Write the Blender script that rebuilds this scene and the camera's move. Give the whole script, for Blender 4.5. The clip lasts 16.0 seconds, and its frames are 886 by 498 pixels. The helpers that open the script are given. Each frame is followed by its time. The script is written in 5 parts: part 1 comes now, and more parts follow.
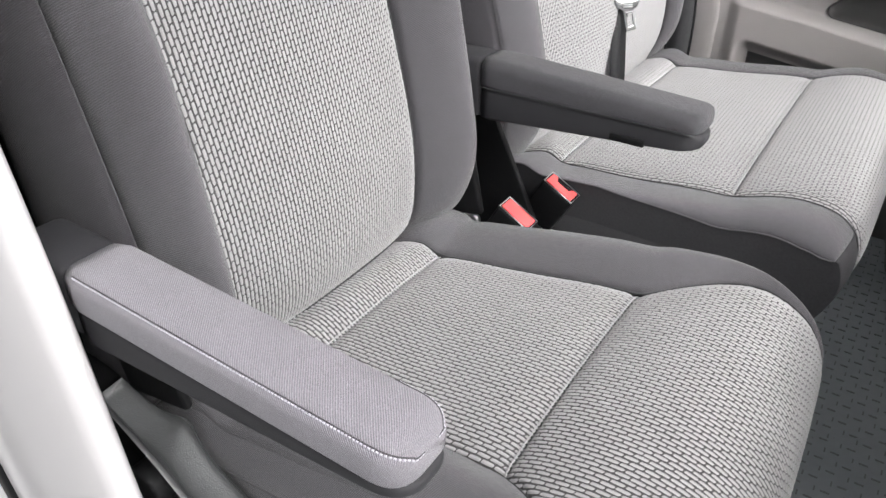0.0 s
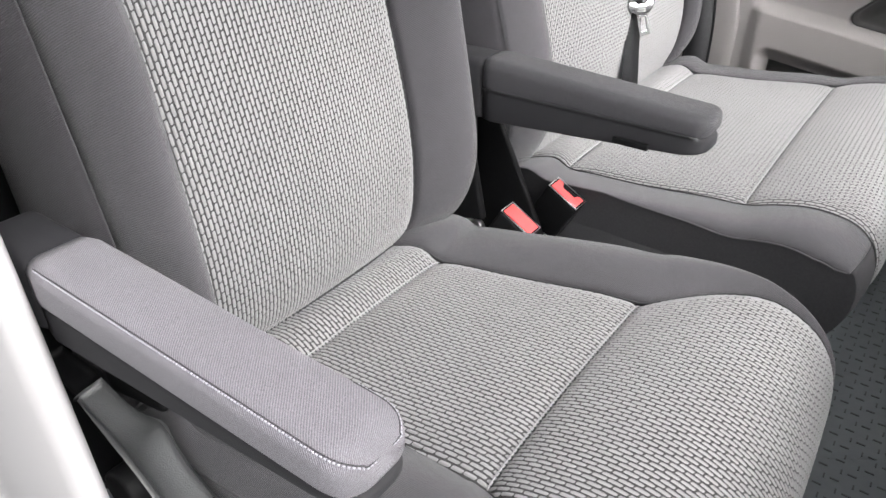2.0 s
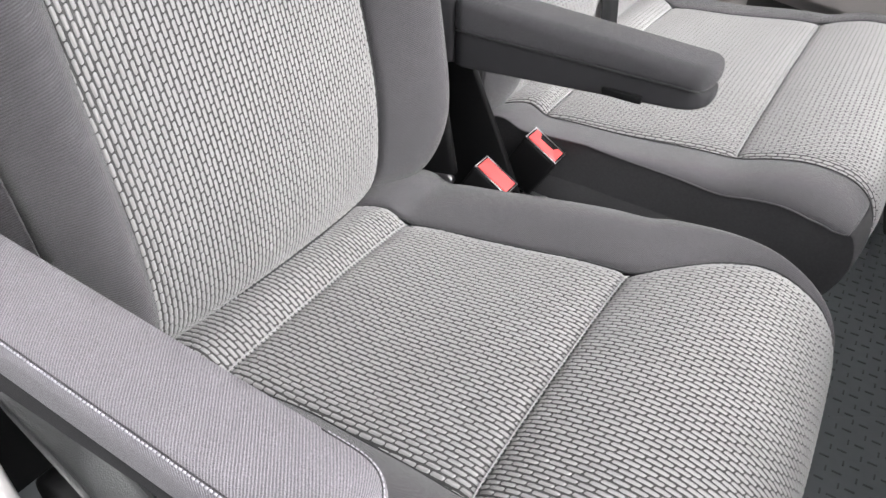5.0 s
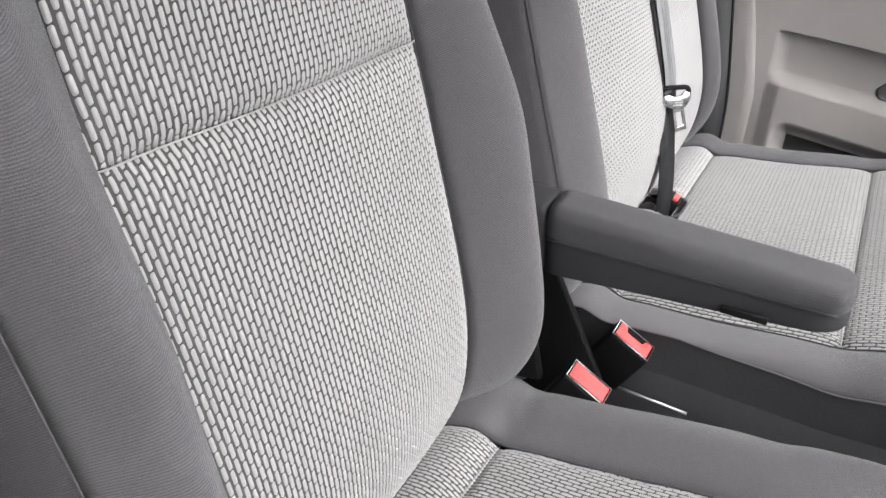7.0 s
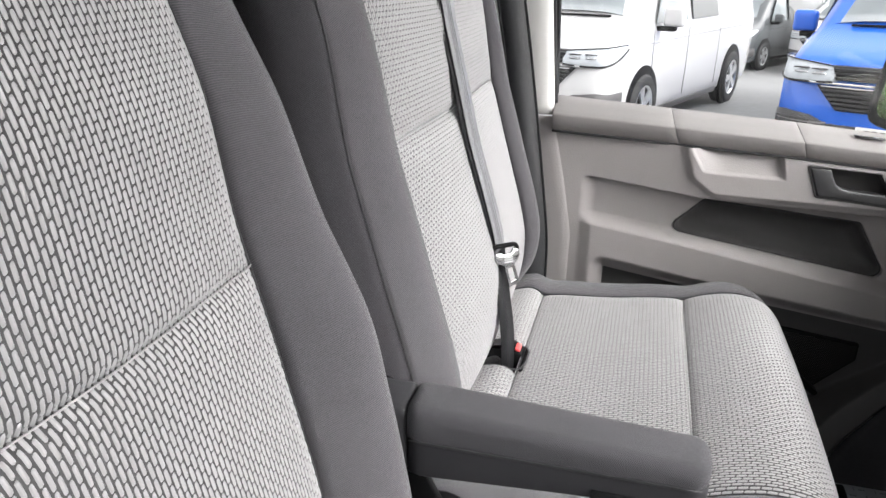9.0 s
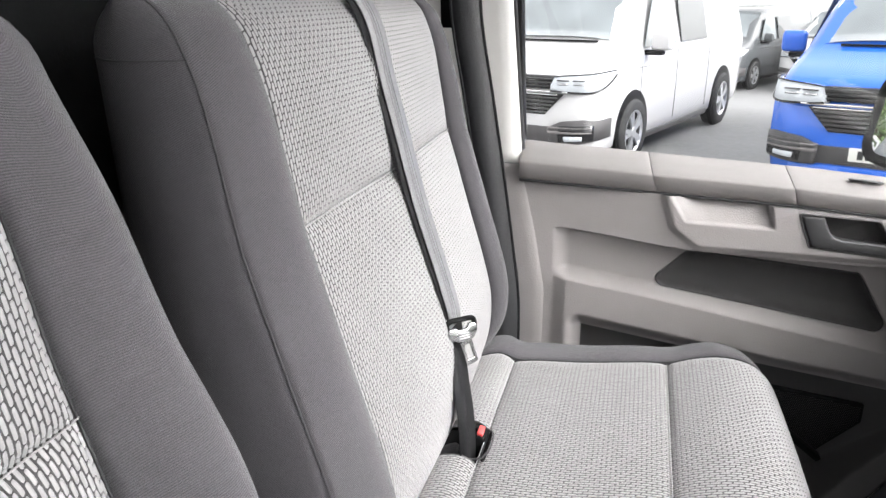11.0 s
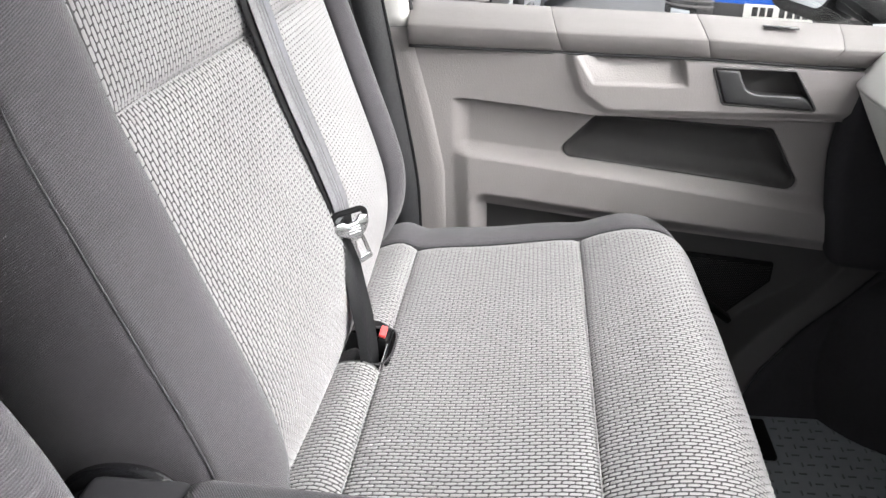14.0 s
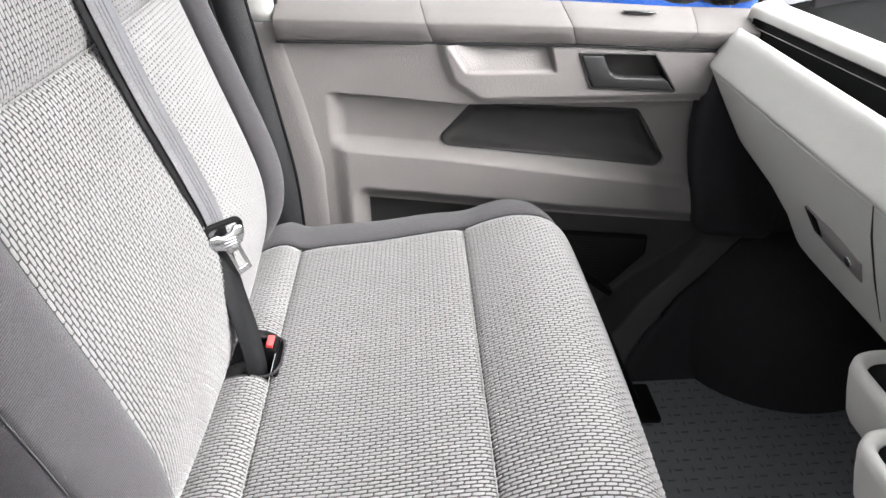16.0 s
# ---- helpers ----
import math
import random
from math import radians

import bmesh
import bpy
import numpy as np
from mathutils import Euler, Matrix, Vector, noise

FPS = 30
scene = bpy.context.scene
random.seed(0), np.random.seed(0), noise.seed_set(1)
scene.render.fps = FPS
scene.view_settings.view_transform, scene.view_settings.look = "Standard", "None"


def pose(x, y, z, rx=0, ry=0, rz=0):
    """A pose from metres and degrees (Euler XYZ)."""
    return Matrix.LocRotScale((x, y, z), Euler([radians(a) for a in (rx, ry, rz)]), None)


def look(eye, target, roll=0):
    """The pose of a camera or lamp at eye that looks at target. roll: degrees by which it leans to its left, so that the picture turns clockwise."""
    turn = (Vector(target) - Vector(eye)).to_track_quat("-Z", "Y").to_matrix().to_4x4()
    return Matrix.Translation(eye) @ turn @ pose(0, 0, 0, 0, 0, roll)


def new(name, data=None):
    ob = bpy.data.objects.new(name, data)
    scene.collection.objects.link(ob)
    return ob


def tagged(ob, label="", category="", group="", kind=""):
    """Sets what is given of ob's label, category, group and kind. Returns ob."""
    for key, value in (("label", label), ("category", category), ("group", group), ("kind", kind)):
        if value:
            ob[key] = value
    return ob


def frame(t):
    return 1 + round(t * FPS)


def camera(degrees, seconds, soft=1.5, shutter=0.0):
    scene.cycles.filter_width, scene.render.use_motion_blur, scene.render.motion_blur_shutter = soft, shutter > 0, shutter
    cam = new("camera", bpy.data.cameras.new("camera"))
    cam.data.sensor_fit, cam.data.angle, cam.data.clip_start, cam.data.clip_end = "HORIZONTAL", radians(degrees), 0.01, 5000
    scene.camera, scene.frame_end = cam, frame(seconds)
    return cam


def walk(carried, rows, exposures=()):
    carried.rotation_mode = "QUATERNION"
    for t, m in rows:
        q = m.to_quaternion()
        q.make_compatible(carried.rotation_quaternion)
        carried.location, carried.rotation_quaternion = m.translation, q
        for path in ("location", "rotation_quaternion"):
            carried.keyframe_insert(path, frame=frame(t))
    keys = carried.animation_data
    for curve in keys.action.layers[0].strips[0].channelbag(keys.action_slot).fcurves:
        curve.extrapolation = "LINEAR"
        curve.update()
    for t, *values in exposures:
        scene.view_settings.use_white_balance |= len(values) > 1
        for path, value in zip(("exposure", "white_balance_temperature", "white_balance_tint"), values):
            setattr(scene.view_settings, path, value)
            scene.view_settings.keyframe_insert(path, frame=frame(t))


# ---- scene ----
# brightness of the sky and of the picture
SKY = 0.58
EXPOSURES = ((0.0, 0.16), (5.3, 0.16), (9.0, 0.16), (12.0, 0.44), (16.0, 0.42))
cam = camera(63.0, 16.0)
# seconds, eye, target, roll
PATH = [
    (0, (-0.042, 0.046, 1.055), (-0.963, 1.451, -0.032), 0.5),
    (0.5, (-0.039, 0.055, 1.046), (-0.976, 1.459, -0.027), 0.3),
    (1, (-0.03, 0.064, 1.042), (-0.987, 1.459, -0.024), 0.3),
    (1.5, (-0.024, 0.075, 1.037), (-0.999, 1.464, -0.021), 0.2),
    (2, (-0.021, 0.082, 1.032), (-1.008, 1.462, -0.027), 0.2),
    (2.5, (-0.017, 0.091, 1.031), (-1.011, 1.46, -0.035), 0.1),
    (3, (-0.017, 0.093, 1.03), (-1.001, 1.457, -0.053), 0.1),
    (3.2, (-0.019, 0.092, 1.029), (-0.989, 1.458, -0.063), 0.3),
    (5.3, (-0.123, 0.173, 1.016), (-0.938, 1.532, -0.205), 2.0),
    (5.5, (-0.147, 0.184, 1.021), (-0.97, 1.551, -0.184), 1.6),
    (6, (-0.201, 0.199, 1.049), (-1.036, 1.595, -0.113), 1.4),
    (6.5, (-0.236, 0.211, 1.078), (-1.09, 1.648, -0.02), 1.0),
    (7, (-0.28, 0.219, 1.099), (-1.147, 1.71, 0.086), 0.2),
    (7.5, (-0.33, 0.228, 1.128), (-1.162, 1.796, 0.207), -0.4),
    (8, (-0.35, 0.229, 1.154), (-1.034, 1.916, 0.325), 0.1),
    (8.5, (-0.351, 0.243, 1.167), (-0.91, 2.001, 0.393), 0.9),
    (9, (-0.33, 0.276, 1.17), (-0.824, 2.072, 0.444), 0.6),
    (9.5, (-0.304, 0.317, 1.178), (-0.792, 2.13, 0.489), 0.2),
    (11.8, (-0.291, 0.504, 1.195), (-0.774, 2.329, 0.534), -1.6),
    (12, (-0.29, 0.512, 1.19), (-0.754, 2.335, 0.513), -1.6),
    (12.5, (-0.292, 0.527, 1.179), (-0.701, 2.342, 0.445), -1.6),
    (13, (-0.291, 0.541, 1.169), (-0.639, 2.336, 0.356), -1.7),
    (13.5, (-0.289, 0.564, 1.152), (-0.583, 2.33, 0.261), -2.0),
    (14, (-0.296, 0.593, 1.139), (-0.533, 2.327, 0.172), -2.0),
    (14.5, (-0.3, 0.618, 1.129), (-0.488, 2.328, 0.109), -2.0),
    (15, (-0.297, 0.624, 1.133), (-0.44, 2.318, 0.079), -2.1),
    (15.5, (-0.3, 0.622, 1.135), (-0.372, 2.32, 0.08), -1.9),
    (16, (-0.278, 0.614, 1.164), (-0.228, 2.328, 0.134), -1.5),
]
walk(cam, [(t, look(eye, target, roll)) for t, eye, target, roll in PATH], exposures=EXPOSURES)

# ---- world and light: a bright overcast day ----
world = bpy.data.worlds.new("overcast")
scene.world = world
world.use_nodes = True
wn, wl = world.node_tree.nodes, world.node_tree.links
sky = wn.new("ShaderNodeTexSky")
sky.sky_type = "NISHITA"
sky.sun_disc = False
sky.sun_elevation, sky.sun_rotation = radians(43), radians(101)
sky.dust_density, sky.ozone_density = 4.0, 1.0
veil = wn.new("ShaderNodeHueSaturation")
veil.inputs["Saturation"].default_value = 0.04
wl.new(sky.outputs[0], veil.inputs["Color"])
wl.new(veil.outputs[0], wn["Background"].inputs["Color"])
wn["Background"].inputs["Strength"].default_value = SKY
sun = new("sun", bpy.data.lights.new("sun", "SUN"))
sun.data.energy, sun.data.angle, sun.data.color = 0.46, radians(46), (1.0, 0.97, 0.94)
sun.matrix_world = look((3.2, 0.0, 3.65), (0, 0.6, 0.6))


# ---- materials ----
def material(name, color, rough=0.6, metal=0.0, spread=0.08, scale=40.0, bump=0.0, bump_scale=400.0, sheen=0.0, island=0.0,
             weave=0.0, weave_scale=250.0, thread=0.44, spec=0.5, coat=0.0, stain=0.06, twill=0.0):
    m = bpy.data.materials.new(name)
    m.use_nodes = True
    n, l = m.node_tree.nodes, m.node_tree.links
    b = n["Principled BSDF"]
    b.inputs["Roughness"].default_value, b.inputs["Metallic"].default_value = rough, metal
    b.inputs["Specular IOR Level"].default_value = spec
    b.inputs["Sheen Weight"].default_value = sheen
    b.inputs["Sheen Roughness"].default_value = 0.45
    b.inputs["Coat Weight"].default_value = coat
    tc = n.new("ShaderNodeTexCoord")
    fine, wide = n.new("ShaderNodeTexNoise"), n.new("ShaderNodeTexNoise")
    fine.inputs["Scale"].default_value, fine.inputs["Detail"].default_value = scale, 4
    wide.inputs["Scale"].default_value, wide.inputs["Detail"].default_value = max(scale / 14, 1.2), 3
    for t in (fine, wide):
        l.new(tc.outputs["Object"], t.inputs["Vector"])
    total = n.new("ShaderNodeMath")
    total.operation = "MULTIPLY_ADD"
    l.new(fine.outputs["Fac"], total.inputs[0])
    total.inputs[1].default_value, total.inputs[2].default_value = 2 * spread, 1 - spread - stain
    second = n.new("ShaderNodeMath")
    second.operation = "MULTIPLY_ADD"
    l.new(wide.outputs["Fac"], second.inputs[0])
    second.inputs[1].default_value = 2 * stain
    l.new(total.outputs[0], second.inputs[2])
    value = second.outputs[0]
    if island:
        geo, isl = n.new("ShaderNodeNewGeometry"), n.new("ShaderNodeMath")
        isl.operation = "MULTIPLY_ADD"
        l.new(geo.outputs["Random Per Island"], isl.inputs[0])
        isl.inputs[1].default_value = island
        l.new(value, isl.inputs[2])
        value = isl.outputs[0]
    mix = n.new("ShaderNodeMix")
    mix.data_type, mix.blend_type = "RGBA", "MULTIPLY"
    mix.inputs["Factor"].default_value = 1.0
    mix.inputs["A"].default_value = (*color, 1)
    l.new(value, mix.inputs["B"])
    l.new(mix.outputs["Result"], b.inputs["Base Color"])
    height = None
    if bump:
        g = n.new("ShaderNodeTexNoise")
        g.inputs["Scale"].default_value, g.inputs["Detail"].default_value = bump_scale, 2
        l.new(tc.outputs["Object"], g.inputs["Vector"])
        height = g.outputs["Fac"]
    if weave:
        w = n.new("ShaderNodeTexNoise")
        w.inputs["Scale"].default_value, w.inputs["Detail"].default_value = weave_scale, 1
        l.new(tc.outputs["Object"], w.inputs["Vector"])
        ramp = n.new("ShaderNodeMapRange")
        ramp.inputs["From Min"].default_value, ramp.inputs["From Max"].default_value = 0.3, 0.7
        l.new(w.outputs["Fac"], ramp.inputs["Value"])
        height = ramp.outputs[0]
        if twill:
            # fine diagonal ribs of the cloth, a little uneven
            turned, ribs_ = n.new("ShaderNodeMapping"), n.new("ShaderNodeTexWave")
            turned.inputs["Rotation"].default_value = (0.0, 0.0, 0.70)
            l.new(tc.outputs["UV"], turned.inputs["Vector"])
            l.new(turned.outputs["Vector"], ribs_.inputs["Vector"])
            ribs_.inputs["Scale"].default_value = 0.314 / twill
            ribs_.inputs["Distortion"].default_value, ribs_.inputs["Detail"].default_value = 0.8, 2.0
            ribs_.inputs["Detail Scale"].default_value = 1.6
            both_ = n.new("ShaderNodeMath")
            both_.operation = "MULTIPLY_ADD"
            l.new(ribs_.outputs["Fac"], both_.inputs[0])
            both_.inputs[1].default_value = 0.55
            less = n.new("ShaderNodeMath")
            less.operation = "MULTIPLY"
            l.new(height, less.inputs[0])
            less.inputs[1].default_value = 0.45
            l.new(less.outputs[0], both_.inputs[2])
            height = both_.outputs[0]
        tint = n.new("ShaderNodeMath")
        tint.operation = "MULTIPLY_ADD"
        l.new(height, tint.inputs[0])
        tint.inputs[1].default_value, tint.inputs[2].default_value = thread, 1 - thread / 2
        both = n.new("ShaderNodeMix")
        both.data_type, both.blend_type = "RGBA", "MULTIPLY"
        both.inputs["Factor"].default_value = 1.0
        l.new(mix.outputs["Result"], both.inputs["A"])
        l.new(tint.outputs[0], both.inputs["B"])
        l.new(both.outputs["Result"], b.inputs["Base Color"])
    if height is not None:
        bp = n.new("ShaderNodeBump")
        bp.inputs["Strength"].default_value, bp.inputs["Distance"].default_value = (bump or weave), 0.0006
        l.new(height, bp.inputs["Height"])
        l.new(bp.outputs["Normal"], b.inputs["Normal"])
    return m


def clear(name, rough=0.0, tint=(1, 1, 1)):
    m = bpy.data.materials.new(name)
    m.use_nodes = True
    b = m.node_tree.nodes["Principled BSDF"]
    b.inputs["Base Color"].default_value = (*tint, 1)
    b.inputs["Roughness"].default_value, b.inputs["Transmission Weight"].default_value = rough, 1.0
    b.inputs["IOR"].default_value = 1.45
    return m


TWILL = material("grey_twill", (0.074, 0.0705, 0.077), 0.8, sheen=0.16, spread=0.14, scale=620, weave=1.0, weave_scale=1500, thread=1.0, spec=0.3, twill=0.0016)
# the grey twill again, darkened to carry the shade on the seat flanks
TWILL_SHADED = material("shaded_twill", (0.050, 0.047, 0.052), 0.85, sheen=0.08, spread=0.14, scale=620, weave=1.0, weave_scale=1500, thread=1.0, spec=0.25, twill=0.0016)
# one armrest cloth twice: door-side light and inner shade put into the colour
ARM_TWILL_LIT = material("lit_armrest_twill", (0.178, 0.168, 0.185), 0.8, sheen=0.1, spread=0.16, scale=700, weave=1.0, weave_scale=1500, thread=1.0, spec=0.3, twill=0.0016)
ARM_TWILL_SHADED = material("shaded_armrest_twill", (0.044, 0.0425, 0.047), 0.8, sheen=0.1, spread=0.16, scale=700, weave=1.0, weave_scale=1500, thread=1.0, spec=0.3, twill=0.0016)
CLOTH = material("weave_ground", (0.048, 0.047, 0.048), 0.8, sheen=0.12, spread=0.15, scale=300, bump=0.5, bump_scale=1500, spec=0.3)
BRICK = material("weave_rib", (0.25, 0.244, 0.247), 0.38, sheen=0.18, spread=0.08, scale=200, bump=0.25, bump_scale=1400, island=0.06, spec=0.7)
BENCH_SKIRT = material("black_felt", (0.044, 0.043, 0.046), 0.95, spread=0.2, scale=300, bump=0.4, bump_scale=900, spec=0.2)
PIPING = material("piping", (0.06, 0.058, 0.062), 0.7, spread=0.1, scale=300)
STITCH = material("stitching", (0.42, 0.41, 0.45), 0.6, spread=0.1, scale=300)
SEAM = material("seam_shadow", (0.03, 0.03, 0.032), 0.9)
BLACK = material("black_plastic", (0.006, 0.006, 0.0065), 0.6, bump=0.25, bump_scale=900, spread=0.15, spec=0.12)
GLOSSBLACK = material("gloss_black", (0.008, 0.008, 0.009), 0.15)
CARPET = material("black_carpet", (0.028, 0.027, 0.032), 0.95, bump=0.8, bump_scale=700, spread=0.2, scale=120)
ARM_PLASTIC = material("charcoal_plastic", (0.026, 0.0255, 0.028), 0.6, bump=0.3, bump_scale=1100, spread=0.06, spec=0.18)
VALANCE = material("grained_valance", (0.075, 0.076, 0.078), 0.32, bump=1.0, bump_scale=700, spread=0.06)
TRIM = material("grey_door_plastic", (0.262, 0.243, 0.242), 0.5, bump=1.0, bump_scale=330, spread=0.04, scale=20)
TRIM_DARK = material("dark_door_plastic", (0.052, 0.050, 0.051), 0.6, bump=0.35, bump_scale=900, spread=0.05)
PALE = material("pale_pillar_plastic", (0.62, 0.61, 0.59), 0.6, bump=0.25, bump_scale=900, spread=0.03)
DASH = material("light_grey_dash", (0.57, 0.57, 0.553), 0.5, bump=0.6, bump_scale=520, spread=0.03)
POCKET_DARK = material("pocket_lining", (0.052, 0.050, 0.050), 0.7, bump=0.3, bump_scale=900)
RAIL = material("grained_belt_rail", (0.165, 0.154, 0.151), 0.5, bump=0.8, bump_scale=420, spread=0.05, scale=60)
HANDLE = material("slate_handle", (0.033, 0.033, 0.034), 0.4, bump=0.15, bump_scale=900)
PAINT_WHITE = material("white_body_paint", (0.50, 0.497, 0.50), 0.25, coat=0.5, spread=0.015, scale=3)
PAINT_POST = material("pillar_paint", (0.47, 0.455, 0.458), 0.3, coat=0.3, spread=0.02, scale=3)
PAINT_BLUE = material("blue_body_paint", (0.012, 0.11, 0.55), 0.25, coat=0.6, spread=0.03, scale=3)
PAINT_GREY = material("dark_grey_body_paint", (0.06, 0.065, 0.07), 0.25, coat=0.6, spread=0.03, scale=3)
RED = material("red_button", (0.70, 0.075, 0.075), 0.45, spread=0.05)
CHROME = material("bright_metal", (0.75, 0.75, 0.76), 0.22, metal=1.0, spread=0.04)
STEEL = material("brushed_steel", (0.55, 0.55, 0.56), 0.35, metal=1.0, spread=0.1, scale=200)
# pale base colour stands in for sky sheen on the upper belt run
WEB_SHEEN = material("sheen_webbing", (0.18, 0.18, 0.19), 0.34, spread=0.08, scale=200, weave=0.5, weave_scale=500, spec=0.6)
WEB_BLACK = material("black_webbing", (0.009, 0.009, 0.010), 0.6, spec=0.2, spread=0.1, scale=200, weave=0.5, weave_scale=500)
WEB_SIDE = material("dark_grey_webbing", (0.022, 0.022, 0.024), 0.5, spread=0.08, scale=200, weave=0.5, weave_scale=500)
WEB_STRIPE = material("webbing_stripe", (0.13, 0.13, 0.138), 0.45, spread=0.08, scale=200, weave=0.5, weave_scale=500)
RUBBER = material("rubber_mat", (0.23, 0.247, 0.262), 0.6, bump=0.7, bump_scale=450, spread=0.1, scale=60)
RUBBER_RIB = material("rubber_rib", (0.12, 0.124, 0.132), 0.55, bump=0.4, bump_scale=600)
LINING = material("dark_bulkhead_lining", (0.012, 0.0125, 0.013), 0.9, spec=0.1, bump=0.5, bump_scale=300)
HEADLINER = material("pale_headliner", (0.70, 0.69, 0.67), 0.95, bump=0.4, bump_scale=700)
ASPHALT = material("worn_asphalt", (0.165, 0.165, 0.168), 0.6, bump=0.8, bump_scale=90, spread=0.25, scale=14, stain=0.2)
TYRE = material("tyre_rubber", (0.02, 0.02, 0.021), 0.8, bump=0.4, bump_scale=120)
ALLOY = material("alloy", (0.62, 0.63, 0.65), 0.3, metal=0.8, spread=0.05)
LAMP = material("lamp_lens", (0.48, 0.51, 0.54), 0.12, coat=1.0, spread=0.2, scale=18)
WINDOW_DARK = material("tinted_glass", (0.16, 0.18, 0.19), 0.06, coat=0.6, spread=0.3, scale=2.5, stain=0.2)
SIDE_GLASS = material("dark_tinted_glass", (0.035, 0.04, 0.043), 0.05, coat=0.6, spread=0.3, scale=2.5, stain=0.2)
PLATE = material("plate_white", (0.75, 0.75, 0.70), 0.4)
INK = material("plate_ink", (0.02, 0.02, 0.02), 0.6)
LEAF = material("leaves", (0.07, 0.115, 0.035), 0.7, island=0.7, spread=0.2, scale=6)
BARK = material("bark", (0.10, 0.075, 0.055), 0.9, bump=0.8, bump_scale=30)
WALLCLAD = material("shed_cladding", (0.55, 0.56, 0.57), 0.6, spread=0.05, scale=2)
SHADE_WALL = material("shade_wall_grey", (0.20, 0.20, 0.20), 0.7, spread=0.08, scale=3)
GLASS = clear("window_glass")
MIRROR = material("mirror_glass", (0.9, 0.92, 0.93), 0.01, metal=1.0, spread=0.01, scale=4, stain=0.01)


# ---- helpers for shapes ----
def sheet(name, verts, faces, mat, parent=None, label="", smooth=True, uv=None):
    me = bpy.data.meshes.new(name)
    me.from_pydata(np.asarray(verts, float).tolist(), [], faces if isinstance(faces, list) else faces.tolist())
    if uv is not None:
        corner = np.zeros(len(me.loops), np.int32)
        me.loops.foreach_get("vertex_index", corner)
        me.uv_layers.new(name="cloth").data.foreach_set("uv", np.asarray(uv, float)[corner].ravel())
    me.materials.append(mat)
    me.polygons.foreach_set("use_smooth", np.full(len(me.polygons), smooth))
    me.update()
    ob = new(name, me)
    if parent is not None:
        ob.parent = parent
    return tagged(ob, label)


def part(name, bm, mat, parent=None, label="", smooth=True):
    me = bpy.data.meshes.new(name)
    bmesh.ops.recalc_face_normals(bm, faces=bm.faces)
    bm.to_mesh(me)
    bm.free()
    me.materials.append(mat)
    me.polygons.foreach_set("use_smooth", np.full(len(me.polygons), smooth))
    ob = new(name, me)
    if parent is not None:
        ob.parent = parent
    return tagged(ob, label)


def thing(name, label, category, group="", kind=""):
    return tagged(new(name), label, category, group, kind)


def quads(rows, cols, closed=False):
    r, c = np.meshgrid(np.arange(rows - 1), np.arange(cols if closed else cols - 1), indexing="ij")
    a = r * cols + c
    b = r * cols + (c + 1) % cols
    return np.stack([a, b, b + cols, a + cols], -1).reshape(-1, 4)


def cloth_uv(P):
    """Lengths along both ways of a net of points, in metres."""
    out = []
    for axis in (0, 1):
        d = np.linalg.norm(np.diff(P, axis=axis), axis=-1)
        c = np.cumsum(d, axis=axis)
        out.append(np.concatenate([np.zeros_like(c[:1] if axis == 0 else c[:, :1]), c], axis=axis))
    return np.stack(out, -1).reshape(-1, 2)


def grid(name, P, mat, parent=None, label="", flip=False, thick=0.0):
    """A sheet from an array of points, rows by columns; thick gives it a turned-in rim."""
    P = np.asarray(P, float)
    if thick:
        N = normals(P)
        if flip:
            N = -N
        Q = P - thick * N
        P = np.concatenate([Q[:1], P, Q[-1:]], 0)
        left = np.concatenate([Q[:1, :1], Q[:, :1], Q[-1:, :1]], 0)
        right = np.concatenate([Q[:1, -1:], Q[:, -1:], Q[-1:, -1:]], 0)
        P = np.concatenate([left, P, right], 1)
    f = quads(*P.shape[:2])
    if flip:
        f = f[:, ::-1]
    return sheet(name, P.reshape(-1, 3), f, mat, parent, label, uv=cloth_uv(P))


def normals(P):
    du, dv = np.gradient(P, axis=0), np.gradient(P, axis=1)
    n = np.cross(du, dv)
    return n / np.maximum(np.linalg.norm(n, axis=-1, keepdims=True), 1e-9)


def loft(name, loops, mat, parent=None, label="", cap=True):
    L = np.asarray(loops, float)
    rows, cols = L.shape[:2]
    f = quads(rows, cols, True).tolist()
    if cap:
        f += [list(range(cols))[::-1], [(rows - 1) * cols + k for k in range(cols)]]
    me = sheet(name, L.reshape(-1, 3), f, mat, parent, label, uv=cloth_uv(L))
    bm = bmesh.new()
    bm.from_mesh(me.data)
    bmesh.ops.recalc_face_normals(bm, faces=bm.faces)
    bm.to_mesh(me.data)
    bm.free()
    return me


def curve(points, n):
    """A smooth line through points, n places on it at even steps."""
    p = np.asarray(points, float)
    p = np.vstack([2 * p[0] - p[1], p, 2 * p[-1] - p[-2]])
    out = []
    for k in range(1, len(p) - 2):
        t = np.linspace(0, 1, 24, endpoint=False)[:, None]
        a, b, c, d = p[k - 1], p[k], p[k + 1], p[k + 2]
        out.append(0.5 * (2 * b + (c - a) * t + (2 * a - 5 * b + 4 * c - d) * t**2 + (3 * b - a - 3 * c + d) * t**3))
    out = np.vstack(out + [p[-2:-1]])
    s = np.r_[0, np.cumsum(np.linalg.norm(np.diff(out, axis=0), axis=1))]
    at = np.linspace(0, s[-1], n)
    return np.stack([np.interp(at, s, out[:, k]) for k in range(out.shape[1])], 1)


